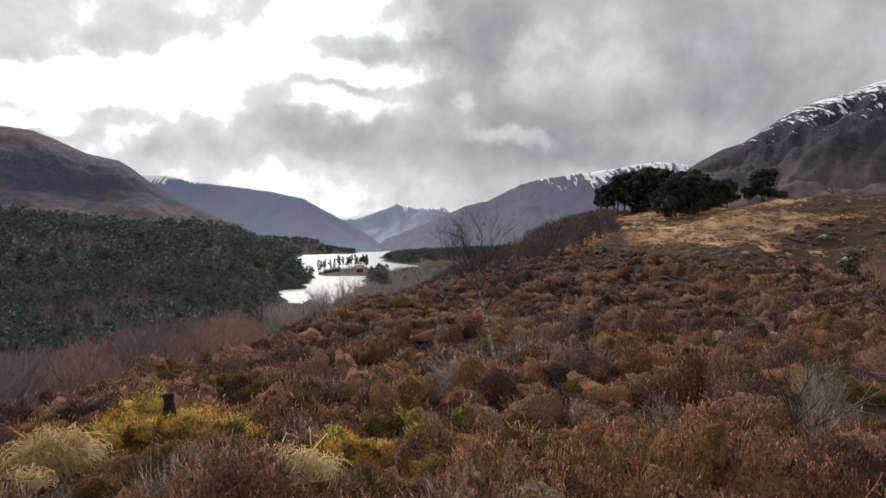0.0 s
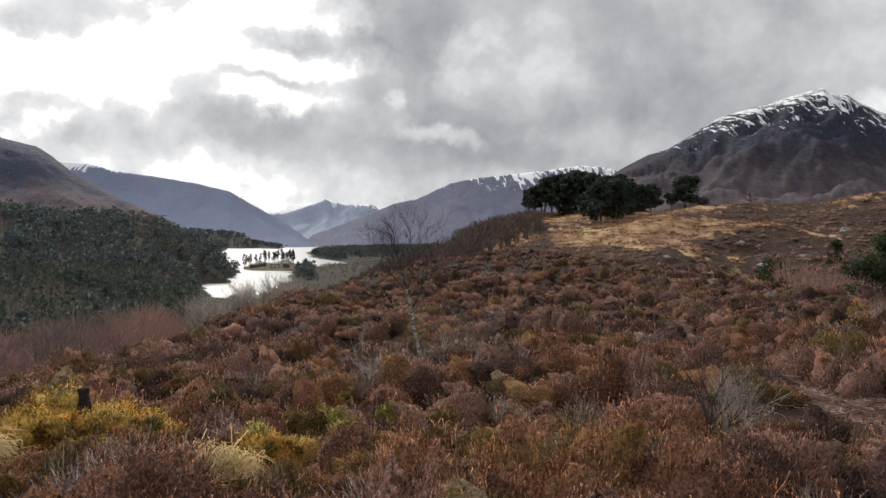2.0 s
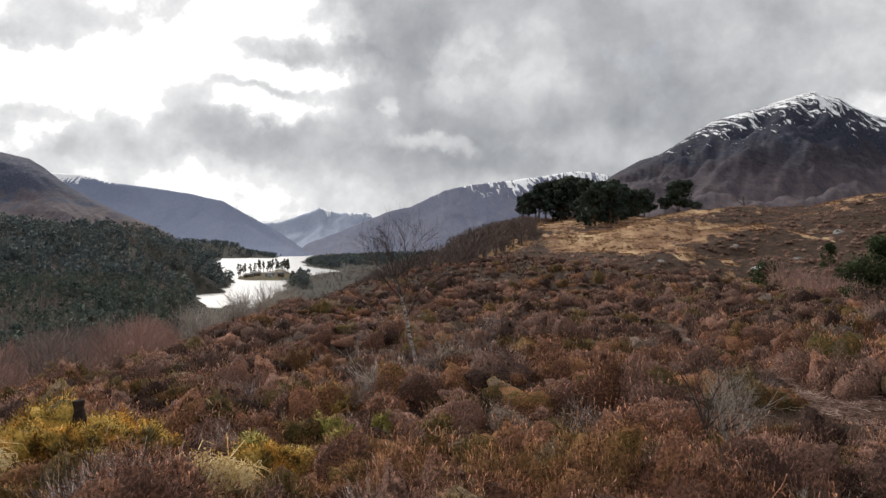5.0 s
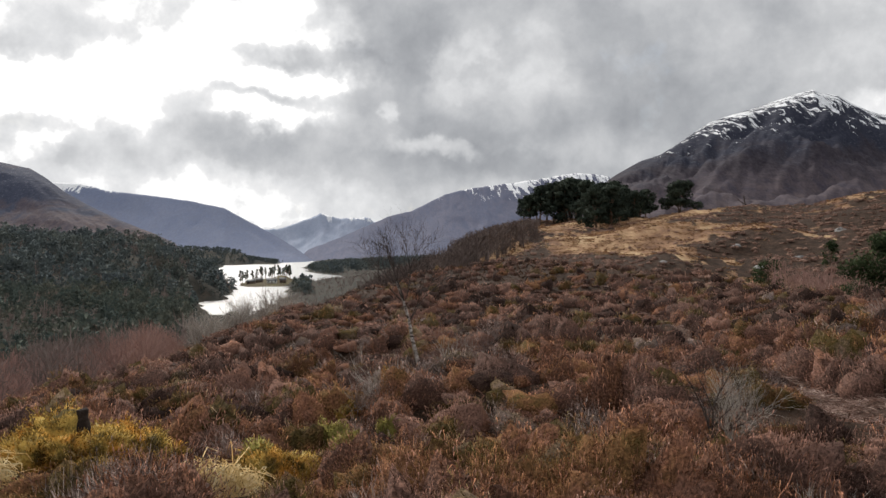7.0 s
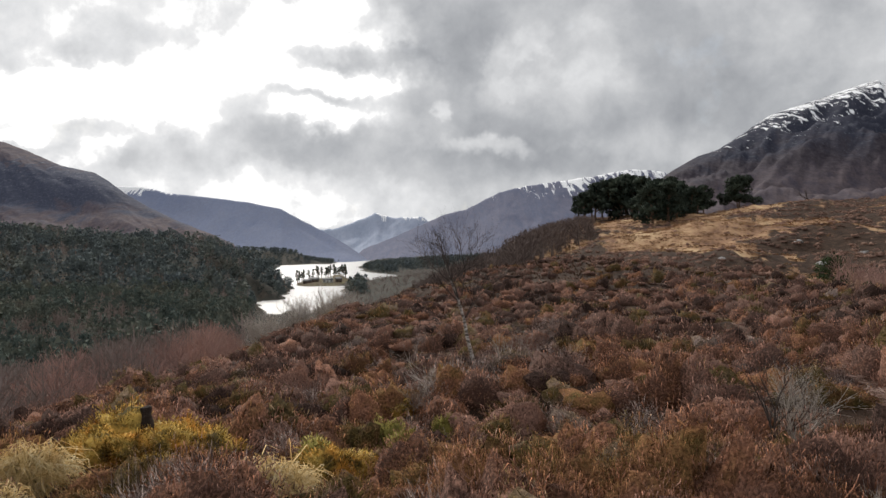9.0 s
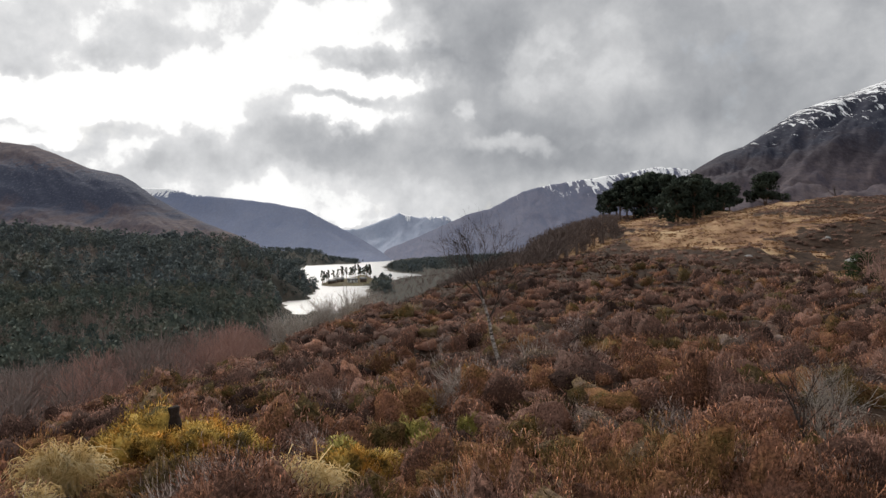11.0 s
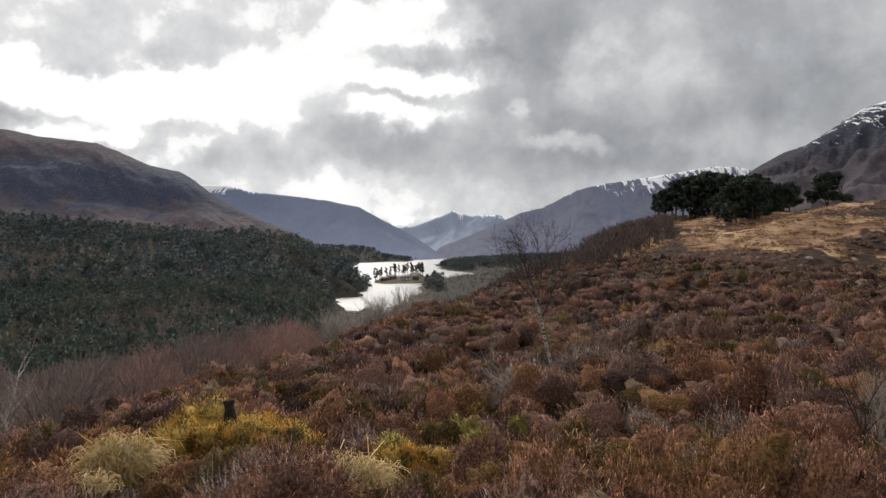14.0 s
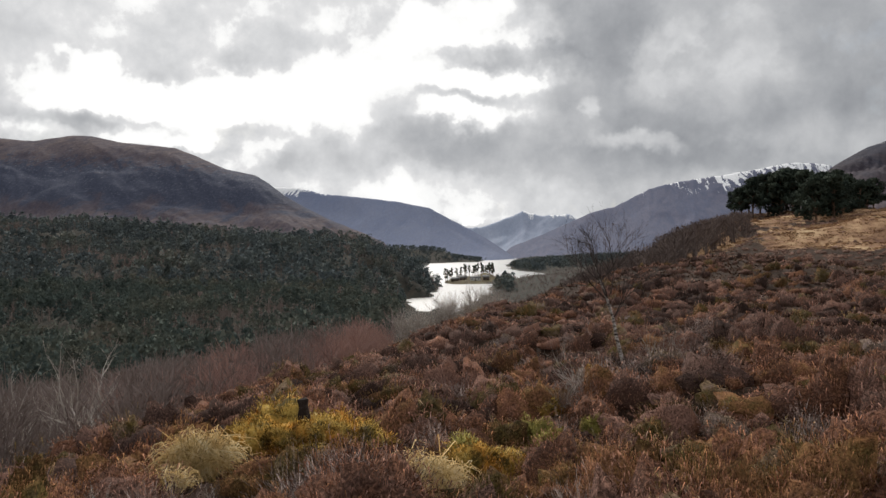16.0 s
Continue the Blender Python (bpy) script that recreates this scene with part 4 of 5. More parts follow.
def carpet():
    """Short sprigs and litter on the ground between the bushes, finer towards the near end."""
    rng = np.random.default_rng(15)
    n = 90000
    az, d = rng.uniform(-42, 44, n), np.exp(rng.uniform(math.log(4.0), math.log(140), n))
    x, y = plan(az, d)
    h, straw, trod, forest, turf = land(x, y)
    ok = on_moor(x, y, az, d, h, straw, trod, forest) | ((trod < 0.3) & (d < 60) & (x > -30) & ~clear_of(x, y))
    base = np.stack([x, y, h], -1)[ok]
    d = d[ok]
    n = len(d)
    way = unit(rng.normal(0, 0.8, (n, 3)) + np.array([0, 0, 0.6]))
    ln = (0.03 + 0.004 * d) * rng.uniform(0.6, 1.5, n)
    v, f = spikes(base, way, ln, ln * 0.07 + 0.0004 * d, rng)
    tagged(mesh("ground_litter", v, f, LITTER), "dark dry stems and litter over the peat", "litter", kind="stuff")


carpet()


def hill_cover():
    """Straw grass tufts and dark heather clumps on the hill to the right, and scrub past the moor's edge."""
    rng = np.random.default_rng(23)
    tuft = [blades_tuft(rng, 10, 0.8, 0.30, 0.05) for _ in range(6)]
    p, az, d = spread_over(rng, 13000, 55, 255, 4, 36, lambda x, y, az, d, h, s, t, f: (s > 0.35) & (t < 0.3))
    n = len(p)
    g = Heap()
    g.scatter(tuft, rng.integers(0, 6, n), p, rng.uniform(0, 6.3, n), rng.uniform(0.7, 1.6, n), rng.uniform(0.5, 1.3, n))
    tagged(g.make("moor_grass", GOLD_GRASS), "golden straw-coloured moor grass on the hillside", "grass", kind="stuff")
    clump = [lobed_bush(rng, 14, 0.50, 0.34, 0.20, 0.04, 5, 3, 4) for _ in range(6)]
    p, az, d = spread_over(rng, 7000, 45, 265, 3, 34, lambda x, y, az, d, h, s, t, f: ((s < 0.3) | (fbm(x / 3.5, y / 12, 29, 3) > 0.13)) & (t < 0.3) & (d > np.interp(az, [3, 7.2, 13.7, 20.8, 25.8, 28.9, 40], [120, 115, 84, 60, 48, 41, 34])))
    n = len(p)
    g = Heap()
    g.scatter(clump, rng.integers(0, 6, n), p, rng.uniform(0, 6.3, n), rng.uniform(0.7, 1.7, n), rng.uniform(0.5, 1.3, n))
    tagged(g.make("hill_heather", FAR_HEATHER), "dark brown heather clumps on the hillside", "heather", kind="stuff")


hill_cover()


# ---------------------------------------------------------------- woods
def leaf_cloud(rng, n, centres, radii, leaf, squash=0.7, soft=False, rough=0.25):
    """Loose needles in lobes: one slanted triangle pair for each clump."""
    k = rng.integers(0, len(centres), n)
    u = unit(rng.normal(size=(n, 3))) * (rng.uniform(0.25, 1, n) ** 0.5)[:, None]
    c = centres[k] + u * radii[k][:, None] * np.array([1, 1, squash])
    way = unit(rng.normal(size=(n, 3)) + np.array([0, 0, 0.35]))
    ln = leaf * rng.uniform(0.7, 1.5, n)
    v, f = spikes(c - way * ln[:, None] * 0.5, way, ln, ln * 0.42, rng)
    return soften(v, f, unit(u + rng.normal(0, rough, (n, 3)) + np.array([0, 0, 0.1])), np.zeros(n * 3)) if soft else (v, f)


def pine_crown(rng, tall, wide, n, leaf, low=0.3, lobes=9):
    """An uneven crown of a pine, as tall as tall, from a height share low upwards."""
    h = rng.uniform(low + 0.08, 0.95, lobes)
    reach = wide * np.sin(np.clip((1.12 - h) / (1.12 - low), 0, 1) * np.pi * 0.62) * rng.uniform(0.35, 0.95, lobes)
    th = rng.uniform(0, 6.3, lobes)
    c = np.stack([np.cos(th) * reach, np.sin(th) * reach, h * tall], -1)
    c[0] = (0, 0, tall * 0.92)
    return leaf_cloud(rng, n, c, wide * rng.uniform(0.28, 0.55, lobes), leaf, 0.7, True, 0.10)


def bare_kind(rng, tall, wide, n, width, start=0.15):
    """A bare tree far off: a trunk and many fine rising twigs."""
    h = rng.uniform(start, 0.9, n)
    th = rng.uniform(0, 6.3, n)
    root = np.stack([np.cos(th) * 0.1 * wide, np.sin(th) * 0.1 * wide, h * tall * 0.75], -1)
    ln = tall * rng.uniform(0.18, 0.42, n) * (1.1 - h * 0.55)
    way = unit(np.stack([np.cos(th) * wide / tall * 1.5, np.sin(th) * wide / tall * 1.5, rng.uniform(0.5, 1.3, n)], -1) + rng.normal(0, 0.15, (n, 3)))
    v, f = spikes(root, way, ln, width * rng.uniform(0.5, 1.3, n), rng)
    m = n
    k = rng.integers(0, n, m)
    root2 = root[k] + way[k] * (ln[k] * rng.uniform(0.4, 0.9, m))[:, None]
    way2 = unit(way[k] + rng.normal(0, 0.45, (m, 3)) + np.array([0, 0, 0.3]))
    v2, f2 = spikes(root2, way2, ln[k] * 0.6, width * 0.6 * np.ones(m), rng)
    tr = tube([(0, 0, -0.4), (0.02 * tall, 0, tall * 0.4), (0, 0.02 * tall, tall * 0.85)], [width * 2.2, width * 1.6, width * 0.5], 4)
    return np.concatenate([v, v2, tr[0]]), np.concatenate([f, f2 + len(v), tr[1] + len(v) + len(v2)])


def forest():
    rng = np.random.default_rng(31)
    pines = [pine_crown(rng, 8.5, rng.uniform(2.2, 3.6), 92, 0.85, rng.uniform(0.0, 0.2), 12) for _ in range(12)]
    farther = [pine_crown(rng, 8.5, rng.uniform(2.4, 3.8), 60, 1.05, rng.uniform(0.0, 0.2), 10) for _ in range(10)]
    slope = Heap()
    bare = [bare_kind(rng, 8, 2.8, 20, 0.12) for _ in range(6)]
    in_wood = lambda x, y, az, d, h, s, t, f: (h > LOCH + 0.8) & (h < 45) & (fbm(x / 55, y / 55, 91, 3) > -0.36) & ((az < -11.9) | (d > 575))
    a, b = Heap(), Heap()
    for d0, d1, count, grow in ((112, 420, 3900, 0.72), (420, 790, 5400, 0.92)):
        p, az, d = spread_over(rng, count, d0, d1, -43, -8.6, in_wood)
        n = len(p)
        mixed_wood = (fbm(p[:, 0] / 70, p[:, 1] / 70, 97, 3) + rng.normal(0, 0.14, n)) > 0.24
        size = grow * rng.uniform(0.6, 1.25, n)
        for heap, kinds, m in ((a if d1 < 500 else slope, pines if d1 < 500 else farther, ~mixed_wood), (b, bare, mixed_wood)):
            heap.scatter(kinds, rng.integers(0, len(kinds), m.sum()), p[m], rng.uniform(0, 6.3, m.sum()), size[m], (size * rng.uniform(0.8, 1.25, n))[m])
    # wooded headlands along the loch
    coarse = [pine_crown(rng, 11, 4.5, 34, 2.2, 0.02) for _ in range(6)]
    for d0, d1, a0, a1, count in ((900, 2300, -15, -9.3, 900), (2300, 2900, -20, -6.2, 1900), (1240, 1800, -5.4, 6, 1500), (610, 800, -6.0, -4.6, 90)):
        p, az, d = spread_over(rng, count, d0, d1, a0, a1, lambda x, y, az, d, h, s, t, f: (h > LOCH + 0.8) & (f > 0.5))
        n = len(p)
        size = rng.uniform(0.7, 1.25, n) * (0.75 if d1 < 1000 else 0.9)
        slope.scatter(coarse, rng.integers(0, 6, n), p, rng.uniform(0, 6.3, n), size, size)
    # scrub and small trees along the near shore of the loch
    p, az, d = spread_over(rng, 800, 170, 640, -7.5, 4, lambda x, y, az, d, h, s, t, f: (h > LOCH + 0.6) & (h < -9))
    n = len(p)
    size = rng.uniform(0.2, 0.45, n)
    b.scatter(bare, rng.integers(0, len(bare), n), p, rng.uniform(0, 6.3, n), size, size)
    p, az, d = spread_over(rng, 1500, 640, 1250, -5.6, 5, lambda x, y, az, d, h, s, t, f: (h > LOCH + 0.6))
    n = len(p)
    size = rng.uniform(0.2, 0.5, n)
    b.scatter(bare, rng.integers(0, len(bare), n), p, rng.uniform(0, 6.3, n), size * 1.6, size)
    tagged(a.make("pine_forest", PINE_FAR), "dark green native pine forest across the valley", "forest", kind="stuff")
    tagged(slope.make("pine_slope", PINE_HAZED), "pine forest on the far slope above the loch, painted blue-green with haze", "forest", kind="stuff")
    tagged(b.make("birch_forest", WOOD_BARE), "bare grey-brown birches mixed into the pine forest", "forest", kind="stuff")
    # the thicket of bare red birches below the moor's edge, and the wood beside the straw hill
    thin = [bare_kind(rng, 5.0, 2.2, 46, 0.025) for _ in range(8)]
    c = Heap()
    p, az, d = spread_over(rng, 2300, 28, 120, -42, -12.6, lambda x, y, az, d, h, s, t, f: (h < -5.8))
    n = len(p)
    roof = d * np.tan(np.radians(np.interp(az, [-42, -36, -31, -27.9, -23.3, -18.3, -14.9, -12.4], [-7.2, -7.2, -7.4, -6.3, -5.8, -4.6, -4.1, -4.8])))
    size = np.clip((roof - p[:, 2]) / 5.0 * rng.uniform(0.55, 1.1, n) * (0.62 + 0.55 * step(-0.25, 0.3, fbm(p[:, 0] / 5, p[:, 1] / 9, 27, 3))), 0.05, 1.5)
    p, az, d, size = p[size > 0.3], az[size > 0.3], d[size > 0.3], size[size > 0.3]
    n = len(p)
    hue = fbm(p[:, 0] / 18, p[:, 1] / 18, 17, 3) + 0.03 * (az + 20) + rng.normal(0, 0.08, n)
    g = Heap()
    for heap, m in ((c, hue > 0), (g, hue <= 0)):
        heap.scatter(thin, rng.integers(0, 8, m.sum()), p[m], rng.uniform(0, 6.3, m.sum()), (size * rng.uniform(0.8, 1.1, n))[m], size[m])
    tagged(c.make("birch_thicket", BIRCH_RED), "thicket of bare red-brown birch scrub on the slope", "birch scrub", kind="stuff")
    tagged(g.make("grey_thicket", WOOD_BARE), "thicket of bare purple-grey birch scrub on the slope", "birch scrub", kind="stuff")
    wood = [bare_kind(rng, 6.5, 3.6, 50, 0.085) for _ in range(6)]
    e = Heap()
    p, az, d = spread_over(rng, 1300, 125, 262, -3.5, 10.6, lambda x, y, az, d, h, s, t, f: (d > 120 + 9 * (az - 5) + 30 * fbm(x / 25, y / 25, 19, 2)))
    n = len(p)
    roof = d * np.tan(np.radians(np.interp(az, [-3.5, -1.5, 0.4, 3.7, 6.3, 9.6, 10.6], [-3.0, -2.2, -1.0, 0.45, 1.65, 2.4, 2.3])))
    size = np.clip((roof - p[:, 2]) / 6.5 * rng.uniform(0.45, 1.15, n), 0.02, 1.3)
    p, size = p[size > 0.15], size[size > 0.15]
    n = len(p)
    e.scatter(wood, rng.integers(0, 6, n), p, rng.uniform(0, 6.3, n), size, size)
    tagged(e.make("hillside_wood", WOOD_DARK), "bare brown birch wood beside the grassy hill", "wood", kind="stuff")
    scrub = [bare_kind(rng, 2.6, 1.2, 46, 0.022) for _ in range(6)]
    e = Heap()
    p, az, d = spread_over(rng, 160, 55, 88, 25.0, 40, lambda x, y, az, d, h, s, t, f: d > 0)
    n = len(p)
    size = rng.uniform(0.6, 1.15, n)
    e.scatter(scrub, rng.integers(0, 6, n), p, rng.uniform(0, 6.3, n), size, size)
    tagged(e.make("willow_scrub", BIRCH_RED), "bare reddish scrub in the dip beyond the moor", "scrub", kind="stuff")


forest()


# ---------------------------------------------------------------- single trees, shrubs, mounds and the stump
def put(az, d, sink=0.0):
    x, y = plan(az, d)
    return float(x), float(y), float(height(x, y)) - sink


def branchy(rng, root, way, length, radius, depth, limbs, twigs, wander=0.16, rise=0.10, forks=3, sides=5):
    """Grows a limb and its forks; thick wood goes to limbs, the finest to twigs."""
    n = 5 if depth >= 2 else 3
    pts, d = [np.asarray(root, float)], unit(np.asarray(way, float))
    for _ in range(n):
        d = unit(d + rng.normal(0, wander, 3) + np.array([0, 0, rise]))
        pts.append(pts[-1] + d * length / n)
    rad = np.linspace(radius, radius * (0.55 if depth else 0.25), n + 1)
    (limbs if depth >= 2 else twigs).add(*tube(pts, rad, sides if depth >= 2 else 3))
    if depth == 0:
        return
    for k in range(forks):
        i = rng.integers(n // 2, n + 1)
        side = unit(np.cross(d, rng.normal(size=3)))
        branchy(rng, pts[i], d + side * rng.uniform(0.5, 1.1), length * rng.uniform(0.5, 0.8), max(rad[i] * 0.62, radius * 0.42), depth - 1, limbs, twigs, wander, rise, forks, sides)
    branchy(rng, pts[-1], d, length * 0.7, rad[-1] * 0.85, depth - 1, limbs, twigs, wander, rise, forks, sides)


def slanted_birch():
    x, y, z = put(2.85, 23.0, 0.15)
    tree = thing("birch_tree", x, y, z, "small leaning bare birch with peeling white bark", "tree")
    rng = np.random.default_rng(5)
    tree.scale = (1.12, 1.12, 1.10)
    trunk = np.array([(0, 0, 0), (-0.06, 0, 0.35), (-0.16, 0.03, 0.75), (-0.26, 0.02, 1.15), (-0.33, 0.05, 1.6), (-0.46, 0.0, 2.05), (-0.62, -0.03, 2.5), (-0.76, 0.02, 2.95)])
    h = Heap()
    h.add(*tube(trunk, [0.075, 0.052, 0.045, 0.041, 0.036, 0.030, 0.024, 0.016], 8))
    h.make("trunk", BIRCH_BARK, tree, True)
    for i, way, ln in ((5, (-0.95, 0.2, 1.0), 1.1), (5, (-0.2, -0.2, 1.0), 1.15), (4, (0.75, 0.1, 1.0), 1.45), (5, (0.7, 0.3, 1.0), 1.2), (6, (-0.9, 0.1, 0.8), 0.8), (7, (-0.2, 0, 1), 0.6), (4, (0.5, -0.4, 1.0), 1.1), (6, (0.55, 0.1, 1.0), 1.0), (1, (0.6, 0.2, 0.5), 0.3), (1, (-0.7, 0.1, 0.6), 0.3)):
        limbs, twigs = Heap(), Heap()
        branchy(rng, trunk[i], way, ln * 0.86, 0.016, 3 if ln > 0.5 else 2, limbs, twigs, 0.17, 0.06, 5)
        limb = limbs.make("limb", DARK_TWIG, tree, True)
        limb["label"] = "dark forked birch limb"
        tagged(twigs.make("crown", DARK_TWIG, limb), "fine dark bare twigs", kind="stuff")


slanted_birch()


def bare_tree(name, az, d, tall, seed, mat, label, category="tree", group="", stems=1, wide=0.5, rad=0.05, forks=3, depth=3, sink=0.1):
    """A bare tree or shrub of one or more stems from one root."""
    x, y, z = put(az, d, sink)
    tree = thing(name, x, y, z, label, category, group)
    rng = np.random.default_rng(seed)
    for k in range(stems):
        limbs, twigs = Heap(), Heap()
        a = rng.uniform(0, 6.3)
        way = (math.cos(a) * wide, math.sin(a) * wide, 1.0) if stems > 1 else (rng.uniform(-0.1, 0.1), 0, 1.0)
        branchy(rng, (0, 0, 0), way, tall * rng.uniform(0.36, 0.46), rad, depth, limbs, twigs, 0.14, 0.06, forks)
        stem = limbs.make("stem", mat, tree, True)
        tagged(twigs.make("crown", mat, stem), kind="stuff")
    return tree


bare_tree("dead_shrub", 22.6, 13.0, 1.35, 3, PALE_TWIG, "leafless grey shrub with tangled pale twigs", "shrub", stems=9, wide=0.75, rad=0.013, forks=4)
bare_tree("dead_shrub", 21.9, 12.7, 1.5, 8, DARK_TWIG, "leafless dark shrub beside the trodden path", "shrub", stems=3, wide=0.35, rad=0.022, forks=3)
for az, d, tall, seed, stems in ((17.2, 10.0, 0.55, 2, 5), (-0.8, 7.0, 0.5, 4, 10), (-1.4, 25, 0.9, 6, 3), (4.6, 22.5, 1.0, 7, 6), (5.9, 26, 0.9, 12, 3), (1.4, 22.0, 0.7, 9, 5), (-13.2, 9.4, 0.55, 13, 7), (-12.0, 9.8, 0.65, 14, 4), (31.0, 33, 1.2, 15, 5), (1.8, 6.9, 0.42, 16, 4), (-1.6, 17.4, 0.75, 17, 7), (-0.3, 18.6, 0.8, 18, 7), (13.0, 8.8, 0.45, 19, 4), (28.2, 8.6, 0.5, 20, 6), (-25, 9.2, 0.5, 21, 6), (-30.5, 9.8, 0.55, 22, 6)):
    bare_tree("dead_heather_bush", az, d, tall * 1.35, seed, DARK_TWIG if seed in (13, 14) else PALE_TWIG, "dark bare twigs of dead heather" if seed in (13, 14) else "bleached bare twigs of dead heather", "bush", "dead bushes on the moor", stems, 0.6, 0.013, 3, 2, 0.02)
for az, d, tall, seed in ((-34.0, 40, 6.0, 31), (-31.3, 41, 7.2, 32), (-32.6, 44, 6.0, 33), (-36.5, 42, 6.4, 34)):
    bare_tree("birch_tree", az, d, tall, seed, PALE_TWIG, "slender bare birch with pale stem below the moor", "tree", "birches below the moor", 2, 0.22, 0.10, 3, 3, 0.3)
for az, d, top, seed in ((-7.0, 64, -2.25, 41), (-6.4, 66, -2.4, 45), (-7.6, 62, -2.5, 46), (-8.7, 58, -2.87, 42), (-10.7, 54, -3.6, 43), (-11.3, 53, -3.8, 44), (-9.6, 57, -3.3, 47)):
    tall = d * math.tan(radians(top)) - put(az, d)[2]
    bare_tree("birch_tree", az, d, tall * 1.2, seed, PALE_TWIG, "bare grey bush-like birch against the loch", "tree", "birches at the moor's edge", 7, 0.42, 0.06, 4, 3, 0.2)
bare_tree("dead_tree", 23.45, 238, 7.5, 51, DARK_TWIG, "lone dead tree standing on the hill", "tree", stems=1, rad=0.28, forks=3, depth=2)


def stump():
    x, y, z = put(-18.25, 13.2, 0.05)
    ob = thing("tree_stump", x, y, z, "dark rotten tree stump among yellow mounds", "stump")
    ob.scale = (0.80, 0.80, 0.84)
    a = np.arange(14) * 2 * np.pi / 14
    rings = []
    for h, r in ((0, 0.17), (0.15, 0.13), (0.38, 0.12), (0.55, 0.115), (0.64, 0.085), (0.69, 0.085), (0.80, 0.10), (0.81, 0.05)):
        w = r * (1 + 0.16 * np.sin(a * 3 + h * 4) + 0.10 * np.sin(a * 5 + h * 9))
        rings.append(np.stack([np.cos(a) * w - 0.05 * h, np.sin(a) * w, 0 * a + h + 0.012 * np.sin(a + h)], -1))
    v = np.concatenate(rings + [np.array([[-0.04, 0, 0.79]])])
    q = grid_faces(len(rings), 14, True)
    cap = np.stack([np.arange(14) + 14 * 7, (np.arange(14) + 1) % 14 + 14 * 7, np.full(14, 14 * 8)], -1)
    h = Heap()
    h.add(v, np.concatenate([q[:, [0, 1, 2]], q[:, [0, 2, 3]], cap]))
    h.make("trunk", STUMP_WOOD, ob)
    h = Heap()
    for w, ln, r in (((-1, -0.2, 0.25), 0.22, 0.05), ((0.9, -0.4, -0.1), 0.20, 0.05), ((0.3, -1, -0.15), 0.22, 0.045)):
        w = np.array(w)
        h.add(*tube([np.array((0, 0, 0.2)) + w * ln * k for k in (0.2, 0.6, 1.0, 1.08)], [r * 1.3, r, r * 0.7, r * 0.1], 7))
    h.make("root", STUMP_WOOD, ob)


stump()


def mound(name, label, category, az, d, wide, tall, mat, seed, n=900, leaf=0.07, group=""):
    x, y, z = put(az, d, -0.06)
    rng = np.random.default_rng(seed)
    v, f = lobed_bush(rng, n, wide * 1.3, tall * 0.92, leaf * 0.75, leaf * 0.085, 17, 8, 11, 0.7)
    ob = mesh(name, v, f, mat)
    ob.location = (x, y, z)
    return tagged(ob, label, category, group)


for az, d, wide, tall, seed, green in ((-21.6, 13.7, 0.42, 0.55, 1, 0), (-20.1, 13.9, 0.52, 0.70, 2, 0), (-20.9, 12.9, 0.42, 0.40, 3, 0), (-16.4, 13.7, 0.44, 0.52, 4, 0), (-15.3, 13.5, 0.42, 0.46, 5, 0), (-14.9, 12.8, 0.40, 0.34, 6, 0), (-16.6, 12.9, 0.40, 0.32, 7, 0), (-19.3, 12.8, 0.36, 0.30, 8, 0), (-17.6, 12.3, 0.30, 0.18, 21, 0),
                                       (-6.9, 11.7, 0.40, 0.46, 9, 0), (-5.5, 11.8, 0.40, 0.44, 10, 0), (-2.4, 17.0, 0.24, 0.40, 11, 0), (-3.4, 16.0, 0.2, 0.28, 12, 0), (0.6, 19.8, 0.3, 0.42, 13, 0), (-11.1, 14.8, 0.24, 0.40, 14, 0), (-3.4, 6.6, 0.22, 0.30, 15, 0),
                                       (-3.0, 14.2, 0.28, 0.50, 16, 1), (-2.2, 13.6, 0.22, 0.38, 17, 1), (-7.8, 12.2, 0.30, 0.40, 18, 1), (0.6, 14.6, 0.20, 0.40, 19, 1), (-30.2, 12.4, 0.3, 0.3, 20, 1)):
    if green:
        mound("gorse_bush", "small yellow-green gorse bush in the heather", "bush", az, d, wide, tall, GORSE_GREEN, seed, 1500, 0.10, "gorse bushes")
    else:
        mound("moss_mound", "yellow and orange mound of moss and grass", "moss mound", az, d, wide, tall, GORSE_YELLOW, seed, 3000, 0.085, "yellow mounds")


